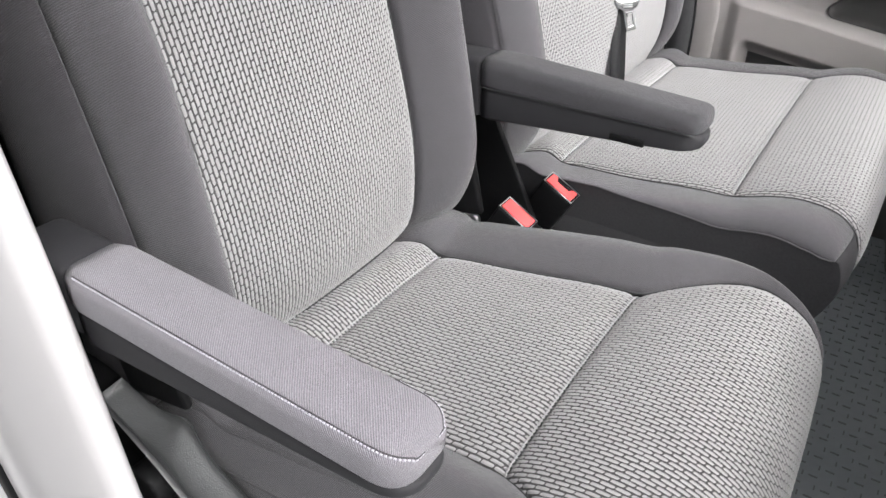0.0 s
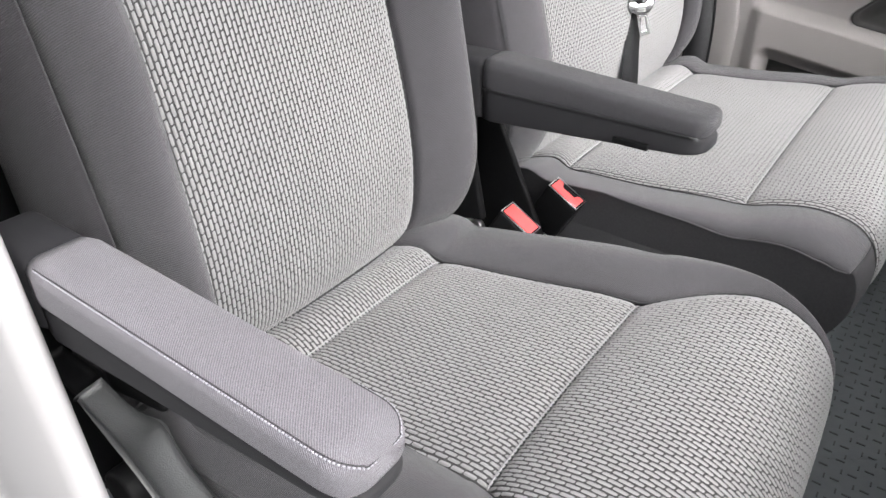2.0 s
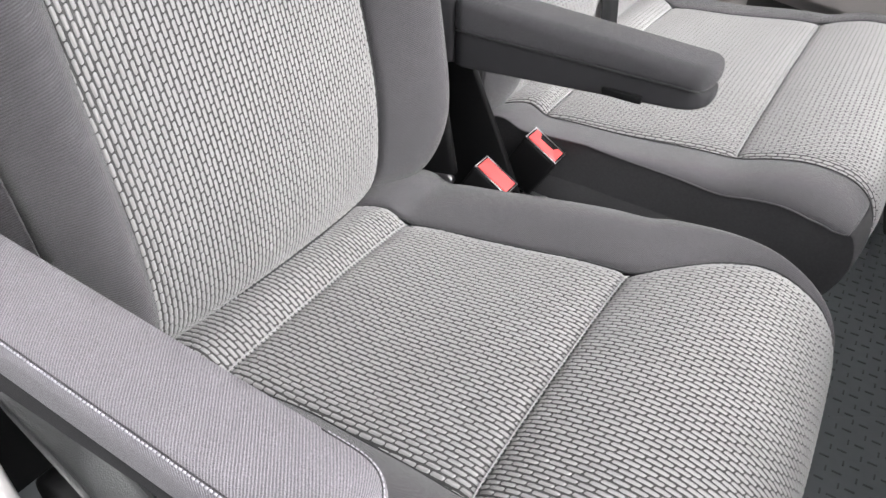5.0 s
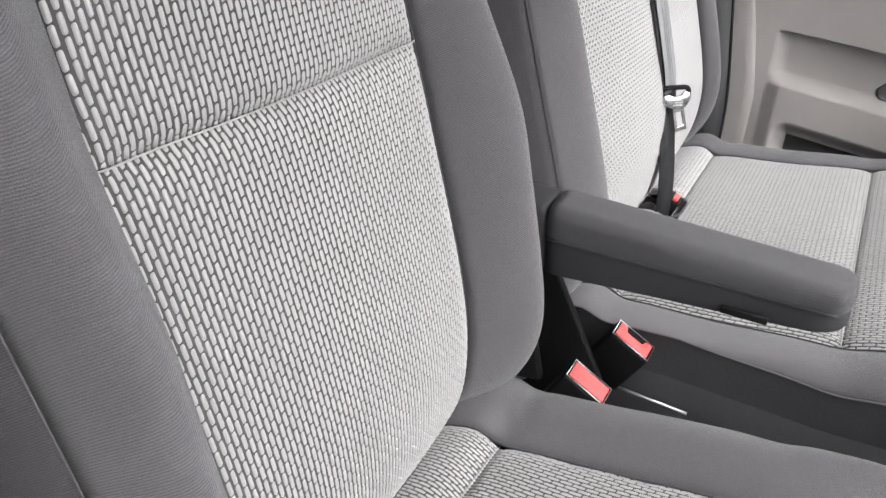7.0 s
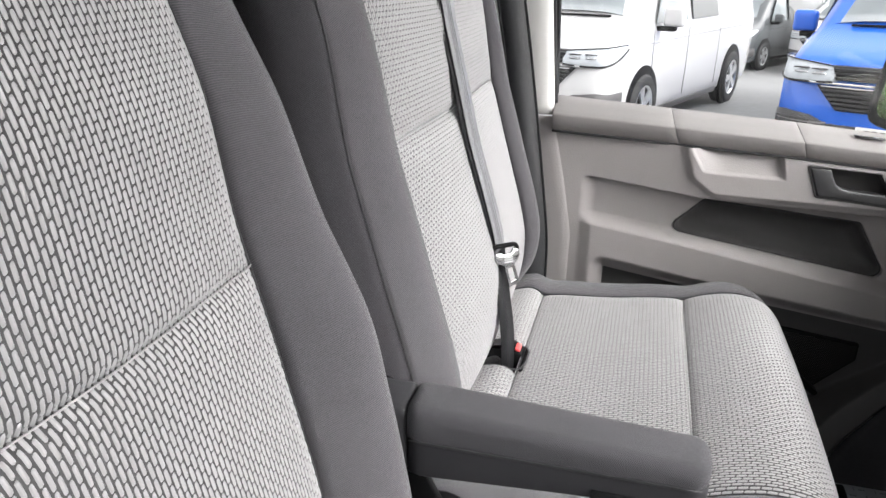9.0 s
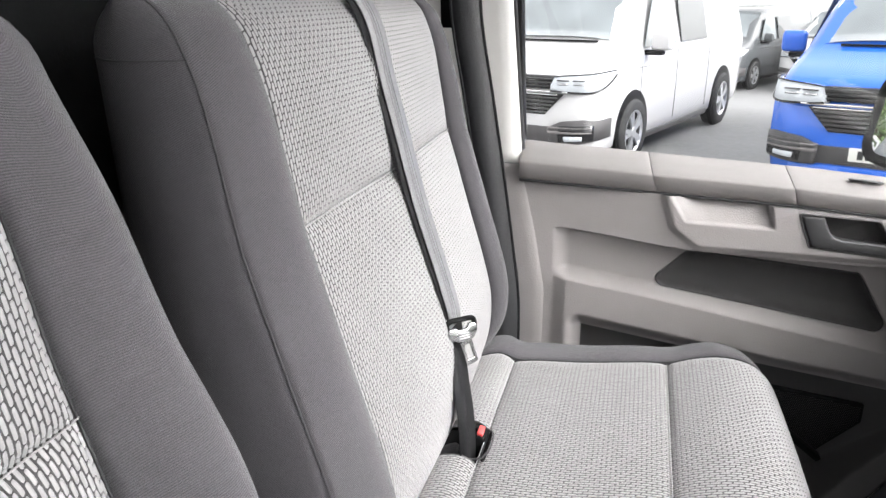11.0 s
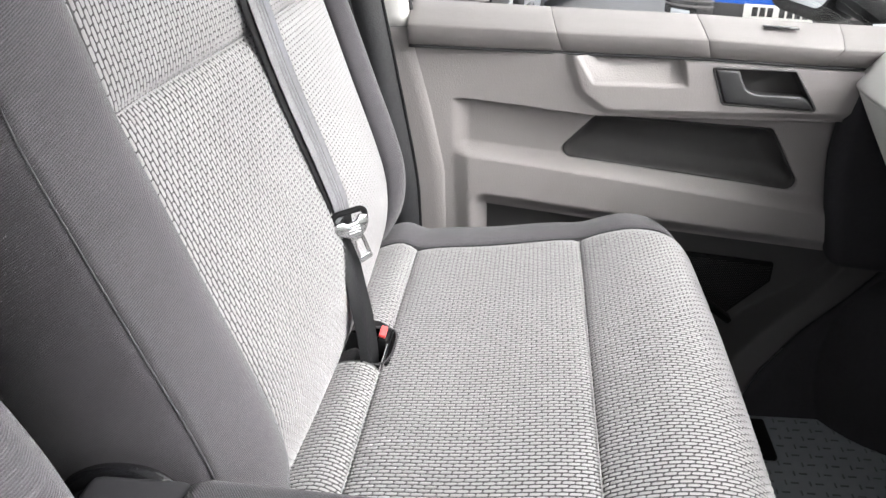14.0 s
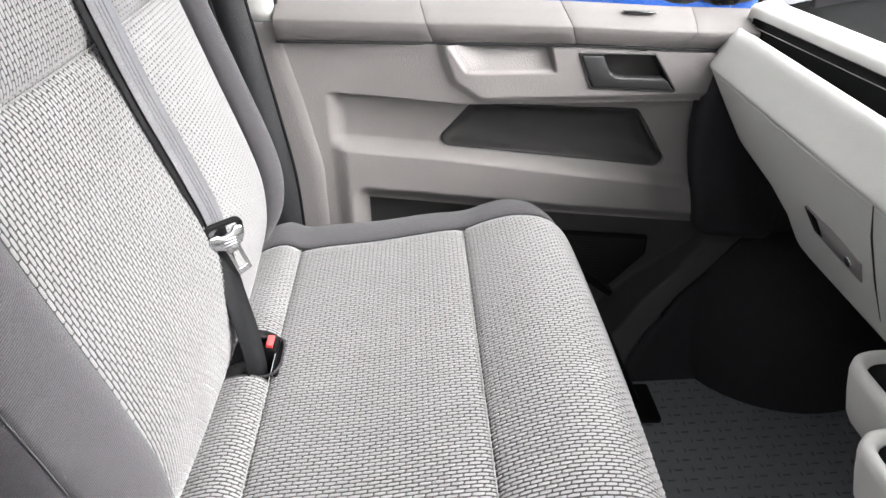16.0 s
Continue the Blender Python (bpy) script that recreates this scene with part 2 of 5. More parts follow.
def tube(name, path, radius, mat, parent=None, label="", sides=8):
    p = np.asarray(path, float)
    t = np.gradient(p, axis=0)
    t /= np.linalg.norm(t, axis=1, keepdims=True)
    ref = np.array([0.0, 0, 1]) if abs(t[:, 2]).mean() < 0.8 else np.array([1.0, 0.2, 0])
    a = np.cross(t, ref)
    a /= np.linalg.norm(a, axis=1, keepdims=True)
    b = np.cross(t, a)
    w = np.linspace(0, 2 * np.pi, sides, endpoint=False)
    r = np.broadcast_to(np.asarray(radius, float), (len(p),))[:, None, None]
    L = p[:, None] + r * (np.cos(w)[None, :, None] * a[:, None] + np.sin(w)[None, :, None] * b[:, None])
    return loft(name, L, mat, parent, label)


def ribbon(name, path, across, width, mat, parent=None, label="", thick=0.0014, lift=0.0, shift=0.0):
    """A strap along a path; across: its width's direction at each place."""
    p, a = np.asarray(path, float), np.asarray(across, float)
    a = np.broadcast_to(a, p.shape)
    a = a / np.linalg.norm(a, axis=1, keepdims=True)
    t = np.gradient(p, axis=0)
    n = np.cross(t, a)
    n /= np.linalg.norm(n, axis=1, keepdims=True)
    p = p + n * lift + a * shift
    h, k = width / 2, thick / 2
    L = np.stack([p - a * h - n * k, p + a * h - n * k, p + a * h + n * k, p - a * h + n * k], 1)
    return loft(name, L, mat, parent, label)


def box(size, at=(0, 0, 0), bevel=0.004, segs=2, turn=None, bm=None):
    bm = bm or bmesh.new()
    m = Matrix.Translation(at) @ (turn.to_4x4() if turn is not None else Matrix()) @ Matrix.Diagonal((*size, 1))
    made = bmesh.ops.create_cube(bm, size=1, matrix=m)
    if bevel:
        edges = list({e for v in made["verts"] for e in v.link_edges})
        bmesh.ops.bevel(bm, geom=edges, offset=bevel, segments=segs, affect="EDGES", profile=0.5)
    return bm


def slab(outline, y0, y1, bevel=0.0, segs=2, bm=None, plane="xz"):
    """A prism from an outline (a list of pairs) between two places on the third axis."""
    bm = bm or bmesh.new()
    def at(p, d):
        return (p[0], d, p[1]) if plane == "xz" else (d, p[0], p[1]) if plane == "yz" else (p[0], p[1], d)
    lo = [bm.verts.new(at(p, y0)) for p in outline]
    hi = [bm.verts.new(at(p, y1)) for p in outline]
    faces = [bm.faces.new(lo), bm.faces.new(hi[::-1])]
    n = len(outline)
    for k in range(n):
        faces.append(bm.faces.new((lo[k], hi[k], hi[(k + 1) % n], lo[(k + 1) % n])))
    bmesh.ops.recalc_face_normals(bm, faces=faces)
    if bevel:
        edges = list({e for f in faces for e in f.edges})
        bmesh.ops.bevel(bm, geom=edges, offset=bevel, segments=segs, affect="EDGES", profile=0.5)
    return bm


def disc(radius, depth, at, axis="y", segs=32, bevel=0.0, bm=None, radius2=None):
    bm = bm or bmesh.new()
    turn = {"y": Matrix.Rotation(radians(90), 4, "X"), "x": Matrix.Rotation(radians(90), 4, "Y"), "z": Matrix()}[axis]
    made = bmesh.ops.create_cone(bm, cap_ends=True, segments=segs, radius1=radius, radius2=radius if radius2 is None else radius2,
                                 depth=depth, matrix=Matrix.Translation(at) @ turn)
    if bevel:
        rim = list({e for v in made["verts"] for e in v.link_edges if len([f for f in e.link_faces if len(f.verts) > 4]) == 1})
        bmesh.ops.bevel(bm, geom=rim, offset=bevel, segments=2, affect="EDGES", profile=0.5)
    return bm


def smooth01(a, b, x):
    t = np.clip((np.asarray(x, float) - a) / (b - a), 0, 1)
    return t * t * (3 - 2 * t)


# ---- woven seat cloth: raised ribs laid like bricks ----
RIB, COL = 0.0147, 0.0054


def ribs(P, parent, name="woven_ribs", phase=0.0, flip=False, hole=None, rib=RIB):
    """Ribs along the rows of the panel P, whose columns are even in y."""
    P = np.asarray(P, float)
    N = normals(P) * (-1 if flip else 1)
    mid = P[:, P.shape[1] // 2]
    s = np.r_[0, np.cumsum(np.linalg.norm(np.diff(mid, axis=0), axis=1))]
    y0, y1 = P[:, 0, 1], P[:, -1, 1]
    lo, hi = min(y0.min(), y1.min()), max(y0.max(), y1.max())
    centres = []
    for j, y in enumerate(np.arange(np.floor(lo / COL) * COL, hi + COL, COL)):
        for k in np.arange(-1, s[-1] / rib + 1):
            u = (k + 0.5 * (int(round(y / COL)) % 2) + phase) * rib
            if -0.3 * rib < u < s[-1] + 0.3 * rib:
                centres.append((u, y))
    c = np.array(centres)
    c += np.random.RandomState(3).normal(0, 0.00012, c.shape)
    uu, vv = np.array([-1, -0.9, -0.7, 0, 0.7, 0.9, 1]), np.array([-1, -0.62, 0, 0.62, 1])
    U, V = np.meshgrid(uu, vv, indexing="ij")
    end = np.sqrt(np.maximum(1 - np.abs(U) ** 6, 0))
    du, dv = 0.455 * rib * U + 0.0005 * V, 0.00190 * V * (0.50 + 0.50 * end)
    h = 0.0017 * (1 - np.abs(V) ** 2.0) * (0.15 + 0.85 * end) - 0.0002
    u = np.clip(c[:, 0, None] + du.ravel(), 0.0006, s[-1] - 0.0006)
    y = c[:, 1, None] + dv.ravel()
    r = np.interp(u, s, np.arange(len(s)))
    e0, e1 = np.interp(r, np.arange(len(s)), y0), np.interp(r, np.arange(len(s)), y1)
    f = (y - e0) / (e1 - e0)
    keep = (f.mean(1) > -0.002) & (f.mean(1) < 1.002) & (np.ptp(u, axis=1) > 0.003)
    if hole is not None:
        keep &= ~hole(c[:, 1])
    f = np.clip(f, 0.002, 0.998)
    r, f, h = r[keep], f[keep] * (P.shape[1] - 1), np.broadcast_to(h.ravel(), u.shape)[keep]
    ri, fi = np.minimum(r.astype(int), P.shape[0] - 2), np.minimum(f.astype(int), P.shape[1] - 2)
    a, b = (r - ri)[..., None], (f - fi)[..., None]
    def blend(A):
        return (A[ri, fi] * (1 - a) * (1 - b) + A[ri + 1, fi] * a * (1 - b) + A[ri, fi + 1] * (1 - a) * b + A[ri + 1, fi + 1] * a * b)
    V3 = blend(P) + blend(N) * h[..., None]
    one = quads(7, 5)
    if flip:
        one = one[:, ::-1]
    F = (np.arange(len(V3))[:, None, None] * 35 + one).reshape(-1, 4)
    return tagged(sheet(name, V3.reshape(-1, 3), F, BRICK, parent, "silver-grey satin ribs woven like small bricks"), kind="stuff")


# ---- seats ----
def backrest(seat, yc, half, edge, front, crest, drop, seam_z, top, rear, near_seam=None, peak=0.85, wider=None):
    """half: half width of the woven middle; edge: half width to the piping; front(z): the middle's x; crest(z): how far the side roll
    stands out; top: height where the top rolls over; rear: x of the back; wider(z): how much wider the woven middle is on its lower-y side."""
    R = 0.055
    zs = list(np.linspace(0.40, seam_z, 56)) + list(np.linspace(seam_z, top, 30)[1:])
    rolls = [None] * len(zs) + list(np.radians(np.linspace(8, 88, 11)))
    zs = np.array(zs + [top] * 11)
    lift = np.array([0 if a is None else R * np.sin(a) for a in rolls])
    back = np.array([0 if a is None else R * (1 - np.cos(a)) for a in rolls])
    X = np.array([front(z) for z in zs]) - back - lift * 0.25
    Z = zs + lift
    C = np.array([crest(z) for z in zs]) * (1 - back / R)
    D = np.array([drop] * len(zs)) + 0.25 * back
    squeeze = 1 - 0.5 * back / edge
    XB = np.array([rear(z) for z in zs]) + 0.9 * back
    dip = 0.011 * np.exp(-np.abs(zs - seam_z) / 0.010) * (lift == 0)
    nseam = int(np.argmin(np.abs(zs - seam_z)))
    span = {1: np.full(len(zs), half), -1: np.array([half + (wider(z) if wider else 0.0) for z in zs])}

    def middle(cols):
        v = np.linspace(-1, 1, cols)
        P = np.zeros((len(Z), cols, 3))
        bow = 0.012 * (1 - v**2) - 0.007 * np.exp(-(1 - np.abs(v)) * half / 0.007)
        P[..., 0] = X[:, None] + bow * (1 - back / R)[:, None] - dip[:, None] * (1 - np.abs(v) ** 8)
        P[..., 1] = yc + (-span[-1][:, None] + (span[-1] + half)[:, None] * (v + 1) / 2) * squeeze[:, None]
        P[..., 2] = Z[:, None]
        return P

    def roll(side, cols=18):
        t = np.linspace(0, 1, cols)
        P = np.zeros((len(Z), cols, 3))
        start = span[side][:, None]
        P[..., 0] = X[:, None] - 0.006 * np.exp(-t * (edge - start) / 0.006) + C[:, None] * np.sin(np.pi * t**peak) ** 0.9 - D[:, None] * t**2.2
        P[..., 1] = yc + side * (start + (edge - start) * (1.08 * t - 0.08 * t**2)) * squeeze[:, None]
        P[..., 2] = Z[:, None]
        return P

    def flank(side, cols=14):
        t = np.linspace(0, 1, cols)
        start = roll(side)[:, -1]
        P = np.zeros((len(Z), cols, 3))
        P[..., 0] = start[:, None, 0] + (XB - start[:, 0])[:, None] * t
        P[..., 1] = start[:, None, 1] + side * (0.016 * np.sin(np.pi * np.minimum(t * 1.1, 1)) ** 0.8 - 0.012 * t**6)
        P[..., 2] = start[:, None, 2]
        return P

    M = middle(40)
    rest = tagged(new("backrest"), "")
    rest.parent = seat
    low, high = M[: nseam + 1], M[nseam:]
    grid("lower_back_panel", low, CLOTH, rest, "woven grey cloth panel", flip=True, thick=0.012)
    grid("upper_back_panel", high, CLOTH, rest, "woven grey cloth panel", flip=True, thick=0.012)
    ribs(low, rest, flip=True, rib=0.0133)
    ribs(high, rest, phase=0.3, flip=True, rib=0.0133)
    for side in (-1, 1):
        grid("back_bolster", roll(side), TWILL, rest, "grey twill side roll", flip=side > 0, thick=0.008) if side > 0 else grid(
            "back_bolster", roll(side)[:, ::-1], TWILL, rest, "grey twill side roll", flip=True, thick=0.008)
        F = flank(side)
        grid("back_side_panel", F if side > 0 else F[:, ::-1], TWILL_SHADED, rest, "twill side panel, its shade put into the colour", flip=True, thick=0.006)
        line = roll(side)[:, -1] + np.array([0.0006, side * 0.0006, 0])
        tube("piping", line[::2], 0.0008, PIPING, rest)
        edge_line = roll(side)[:, 0] + np.array([0.0012, 0, 0])
        tube("seam", edge_line[::2], 0.0011, SEAM, rest)
        if side < 0 and near_seam:
            k = int(np.argmin(np.abs(Z - near_seam)))
            tube("side_seam", F[k] + np.array([0, -0.0003, 0]), 0.001, SEAM, rest)
    a, b = flank(-1)[:, -1], flank(1)[:, -1]
    t = np.linspace(0, 1, 12)[None, :, None]
    grid("back_shell", a[:, None] * (1 - t) + b[:, None] * t, TWILL_SHADED, rest)
    f = np.concatenate([roll(-1)[-1, ::-1], M[-1], roll(1)[-1]])
    g = np.stack([np.full(len(f), XB[-1]), f[:, 1], np.full(len(f), Z[-1])], 1)
    t = np.linspace(0, 1, 8)[:, None, None]
    crown = f[None] * (1 - t) + g[None] * t
    crown[..., 2] += 0.006 * np.sin(np.pi * t[..., 0])
    grid("back_top", crown, TWILL, rest)
    seam_row = M[nseam] + np.array([0.0035, 0, 0])
    tube("cross_seam", seam_row, 0.0007, BRICK, rest)
    return rest


def cushion(seat, yc, profile, rear_seam, front_seam, half, outer, crest, base, skirt, slot=None, skirt_x=0.0, corner=0.0, hem=5, bulge=0.016, fall=0.016, level=None, left=0.0):
    """profile: (x, z) places of the woven middle from back to front; half(x, past) and outer(x, past): half widths; past is 0 behind the
    front seam and grows to 1 at the lower edge."""
    line = curve(profile, 150)
    x, z = line[:, 0], line[:, 1]
    i1 = int(np.argmin(np.abs(x[:90] - rear_seam)))
    i2 = int(np.argmin(np.abs(x[:115] - front_seam)))
    t = np.gradient(line, axis=0)
    t /= np.linalg.norm(t, axis=1, keepdims=True)
    nx, nz = -t[:, 1], t[:, 0]
    u = np.arange(len(x))
    past = np.clip((u - i2) / (len(x) - 1 - i2), 0, 1)
    H = np.array([half(a, p) for a, p in zip(x, past)])
    O = np.array([outer(a, p) for a, p in zip(x, past)])
    H = np.minimum(H, O - 0.014)
    HL = H + left * smooth01(-0.40, -0.58, x)
    C = np.array([crest(a, p) for a, p in zip(x, past)])
    s = np.r_[0, np.cumsum(np.linalg.norm(np.diff(line, axis=0), axis=1))]
    dip = 0.007 * (np.exp(-np.abs(s - s[i1]) / 0.007) + np.exp(-np.abs(s - s[i2]) / 0.007))

    def lay(y, off):
        P = np.zeros((*y.shape, 3))
        cut = np.where(y < yc, 0.6 * corner, 1.2 * corner) * np.clip((np.abs(yc - y) - (O.max() - 0.14)) / 0.14, 0, 1) ** 2 * smooth01(-0.20, -0.04, x)[:, None]
        P[..., 0], P[..., 1], P[..., 2] = x[:, None] + nx[:, None] * off - cut, y, z[:, None] + nz[:, None] * off
        return P

    v = np.linspace(-1, 1, 44)
    bow = (0.006 * (1 - v**2))[None] - 0.006 * np.exp(-(1 - np.abs(v))[None] * H[:, None] / 0.007)
    M = lay(yc + np.where(v < 0, HL[:, None], H[:, None]) * v, bow - dip[:, None])
    rest = tagged(new("seat_cushion"), "")
    rest.parent = seat
    rear, mid, lip = M[: i1 + 1], M[i1 : i2 + 1], M[i2:]
    if slot:
        ys = rear[0, :, 1]
        for name, keep in (("rear_strip", ys <= slot[0]), ("rear_strip", ys >= slot[1])):
            strip = rear[:, keep].copy()
            grid(name, strip, CLOTH, rest, "woven grey cloth strip", thick=0.012)
        ribs(rear, rest, hole=lambda y: (y > slot[0] - 0.006) & (y < slot[1] + 0.006))
    else:
        grid("rear_strip", rear, CLOTH, rest, "woven grey cloth strip", thick=0.012)
        ribs(rear, rest)
    grid("seat_panel", mid, CLOTH, rest, "woven grey cloth panel", thick=0.012)
    ribs(mid, rest, phase=0.4)
    grid("front_panel", lip, CLOTH, rest, "woven grey cloth panel over the front edge", thick=0.012)
    ribs(lip, rest, phase=0.15)
    for k in (i1, i2):
        tube("cross_seam", M[k] + np.array([-0.001, 0, 0.0045]), 0.0008, BRICK, rest)
    w = np.linspace(0, 1, 16)
    for side in (-1, 1):
        HS = HL if side < 0 else H
        y = yc + side * (HS[:, None] + (O - HS)[:, None] * w)
        Cs = C * (1 - 0.75 * smooth01(-0.30, -0.10, x)) if level is not None and side > 0 else C
        off = Cs[:, None] * np.sin(np.pi * 0.78 * w) ** 0.9 - 0.005 * np.exp(-w[None] * (O - H)[:, None] / 0.006) - fall * w**3
        if level is not None:
            # one smooth roll from the seam over the edge, ending upright at the hem
            a = np.linspace(0, np.pi / 2, 20)[None]
            y = yc + side * (HS[:, None] + (O - HS)[:, None] * np.sin(a) ** 0.85)
            down = np.interp(x, level[0], level[1] if side < 0 else level[2])
            off = 0.5 * Cs[:, None] * np.sin(2 * a) - 0.004 * np.exp(-a / 0.08)
            if side < 0:
                down = np.where(u > i2, np.minimum(down, np.maximum(z - 0.505, 0.006)), down)
            else:
                off = off - down[:, None] * (1 - np.cos(a))
        B = lay(y, off)
        if level is not None and side < 0:
            B[..., 2] -= down[:, None] * (1 - np.cos(a))
        cutrow = len(x) if level is None else i2 + int(np.argmin(np.abs(z[i2:] - 0.512)))
        T = B[:cutrow]
        grid("cushion_bolster", T if side > 0 else T[:, ::-1], TWILL, rest, "grey twill side roll", thick=0.006)
        if cutrow < len(x):
            T = B[cutrow - 1 :]
            grid("corner_skirt", T if side > 0 else T[:, ::-1], skirt, rest, "black felt below the hem", thick=0.006)
        tube("seam", B[:, 0] + np.stack([nx, np.zeros_like(nx), nz], 1) * 0.0012, 0.0011, SEAM, rest)
        E = B[:, -1]
        if level is None:
            foot = np.stack([np.minimum(E[:, 0], skirt_x), E[:, 1], np.minimum(np.full(len(E), base), E[:, 2])], 1)
            q = np.linspace(0, 1, 14)
            S = E[:, None] * (1 - q)[None, :, None] + foot[:, None] * q[None, :, None]
            S[..., 1] += side * (bulge * np.sin(np.pi * np.minimum(q * 0.95, 1)) ** 0.7)[None] * np.clip((E[:, 2] - base) / 0.06, 0, 1)[:, None]
            upper, lower = S[:, : hem + 1], S[:, hem:]
        else:
            foot = np.stack([np.minimum(E[:, 0], skirt_x), E[:, 1] - side * 0.006, np.minimum(np.full(len(E), base), E[:, 2])], 1)
            q = np.linspace(0, 1, 10)
            lower, upper = E[:, None] * (1 - q)[None, :, None] + foot[:, None] * q[None, :, None], None
        for name, Q, mat in (("cushion_side", upper, TWILL), ("lower_cushion_side", lower, skirt)):
            if Q is not None:
                grid(name, Q if side > 0 else Q[:, ::-1], mat, rest, "twill side")
        rows_ = lower[:, 0][(x < -0.05) & (u < i2 + 60)] if level is None else lower[:cutrow, 0]
        tube("piping", rows_[::2] + np.array([0, side * 0.0006, 0]), 0.0012, PIPING, rest)
    return rest


def armrest(seat, y0, y1, x0, x1, top0, top1, split0, split1, low0, low1, stitched):
    """A folding armrest from x0 (hinge) to x1 (tip) between y0 and y1."""
    RAD = 0.012 if stitched else 0.014
    arm = tagged(new("armrest"), "")
    arm.parent = seat
    yc, w = (y0 + y1) / 2, (y1 - y0) / 2

    def ring(x, zl, zh, half, r, n=6):
        pts = []
        h = (zh - zl) / 2
        for cx, cz, a in ((1, 1, 0), (-1, 1, 90), (-1, -1, 180), (1, -1, 270)):
            rr = min(r if cz > 0 else r * 0.5, h * 0.98, half * 0.95)
            for k in range(n):
                b = radians(a + 90 * k / (n - 1))
                pts.append((x, yc + cx * (half - rr) + rr * math.cos(b), (zl + zh) / 2 + cz * (h - rr) + rr * math.sin(b)))
        return pts

    def shape(lo, hi, half, r, tip, steps=40):
        loops = []
        for k in range(steps + 1):
            q = 1 - (1 - k / steps) ** 1.6
            x = x0 + (x1 - x0) * q
            f = (x - x0) / (x1 - x0)
            d = max(0.0, (f - 1) * (x1 - x0) / tip + 1)
            e = math.sqrt(max(1 - d ** (3.6 if stitched else 2.8), 0.0)) if d > 0 else 1.0
            d0 = max(0.0, 1 - (x - x0) / 0.008)
            e *= 1 - 0.14 * d0**2
            zl, zh = lo[0] + (lo[1] - lo[0]) * f, hi[0] + (hi[1] - hi[0]) * f
            mid = (zl + zh) / 2
            loops.append(ring(x, mid + (zl - mid) * (0.45 + 0.55 * e), mid + (zh - mid) * (0.45 + 0.55 * e), half * (0.30 + 0.70 * e), r))
        return loops

    loft("pad", shape((split0, split1), (top0, top1), w, RAD, 0.036 if stitched else 0.022), ARM_TWILL_LIT if stitched else ARM_TWILL_SHADED, arm, "grey twill armrest pad")
    loft("base", shape((low0, low1), (split0 + 0.003, split1 + 0.003), w - 0.0025, 0.008, 0.042), ARM_PLASTIC, arm, "charcoal plastic underside")
    pivot = box((0.085, 2 * w - 0.006, top0 - low0 - 0.004), (x0 - 0.043, yc, (top0 + low0) / 2 - 0.002), 0.010, 3)
    part("pivot", pivot, ARM_PLASTIC, arm, "charcoal plastic hinge housing")
    if stitched:
        # a row of stitches and a groove along the outer top edge and round the tip
        rings = np.array(shape((split0, split1), (top0, top1), w, RAD, 0.036))
        def edge_line(k):
            k0 = int(k)
            f = k - k0
            one = rings[1:, 6 + k0] * (1 - f) + rings[1:, 7 + k0] * f
            other = rings[:, 5 - k0] * (1 - f) + rings[:, 4 - k0] * f
            out = np.vstack([one[:-1], other[-2:-14:-1]])
            return curve(out + (out - np.array([0, yc, (top0 + split0) / 2])) * np.array([0, 0.012, 0.012]), 560)
        bm = bmesh.new()
        for place in (2.6,):
            p = edge_line(place)
            for k in range(0, len(p) - 4, 4):
                a, b = Vector(p[k]), Vector(p[k + 3])
                d = (b - a).normalized()
                m = Matrix.Translation((a + b) / 2) @ d.to_track_quat("X", "Z").to_matrix().to_4x4()
                bmesh.ops.create_cube(bm, size=1, matrix=m @ Matrix.Diagonal(((b - a).length * 0.80, 0.0010, 0.0010, 1)))
        tagged(part("stitching", bm, STITCH, arm, "pale double stitching"), kind="stuff")
        p = edge_line(2.2)
        tube("stitch_groove", p, 0.0005, TWILL_SHADED, arm)
    else:
        clip = box((0.047, 0.006, 0.009), (x0 + 0.222, y0 + 0.0012, low0 + (low1 - low0) * 0.68 + 0.0065), 0.0015, 2)
        q_ = np.linspace(0.004, 0.97, 20)
        tube("pad_gap", np.stack([x0 + (x1 - x0) * q_, np.full(20, y0 + 0.0016), split0 + (split1 - split0) * q_ + 0.002], 1), 0.0012, SEAM, arm)
        part("release_clip", clip, BLACK, arm, "black release catch")
    return arm


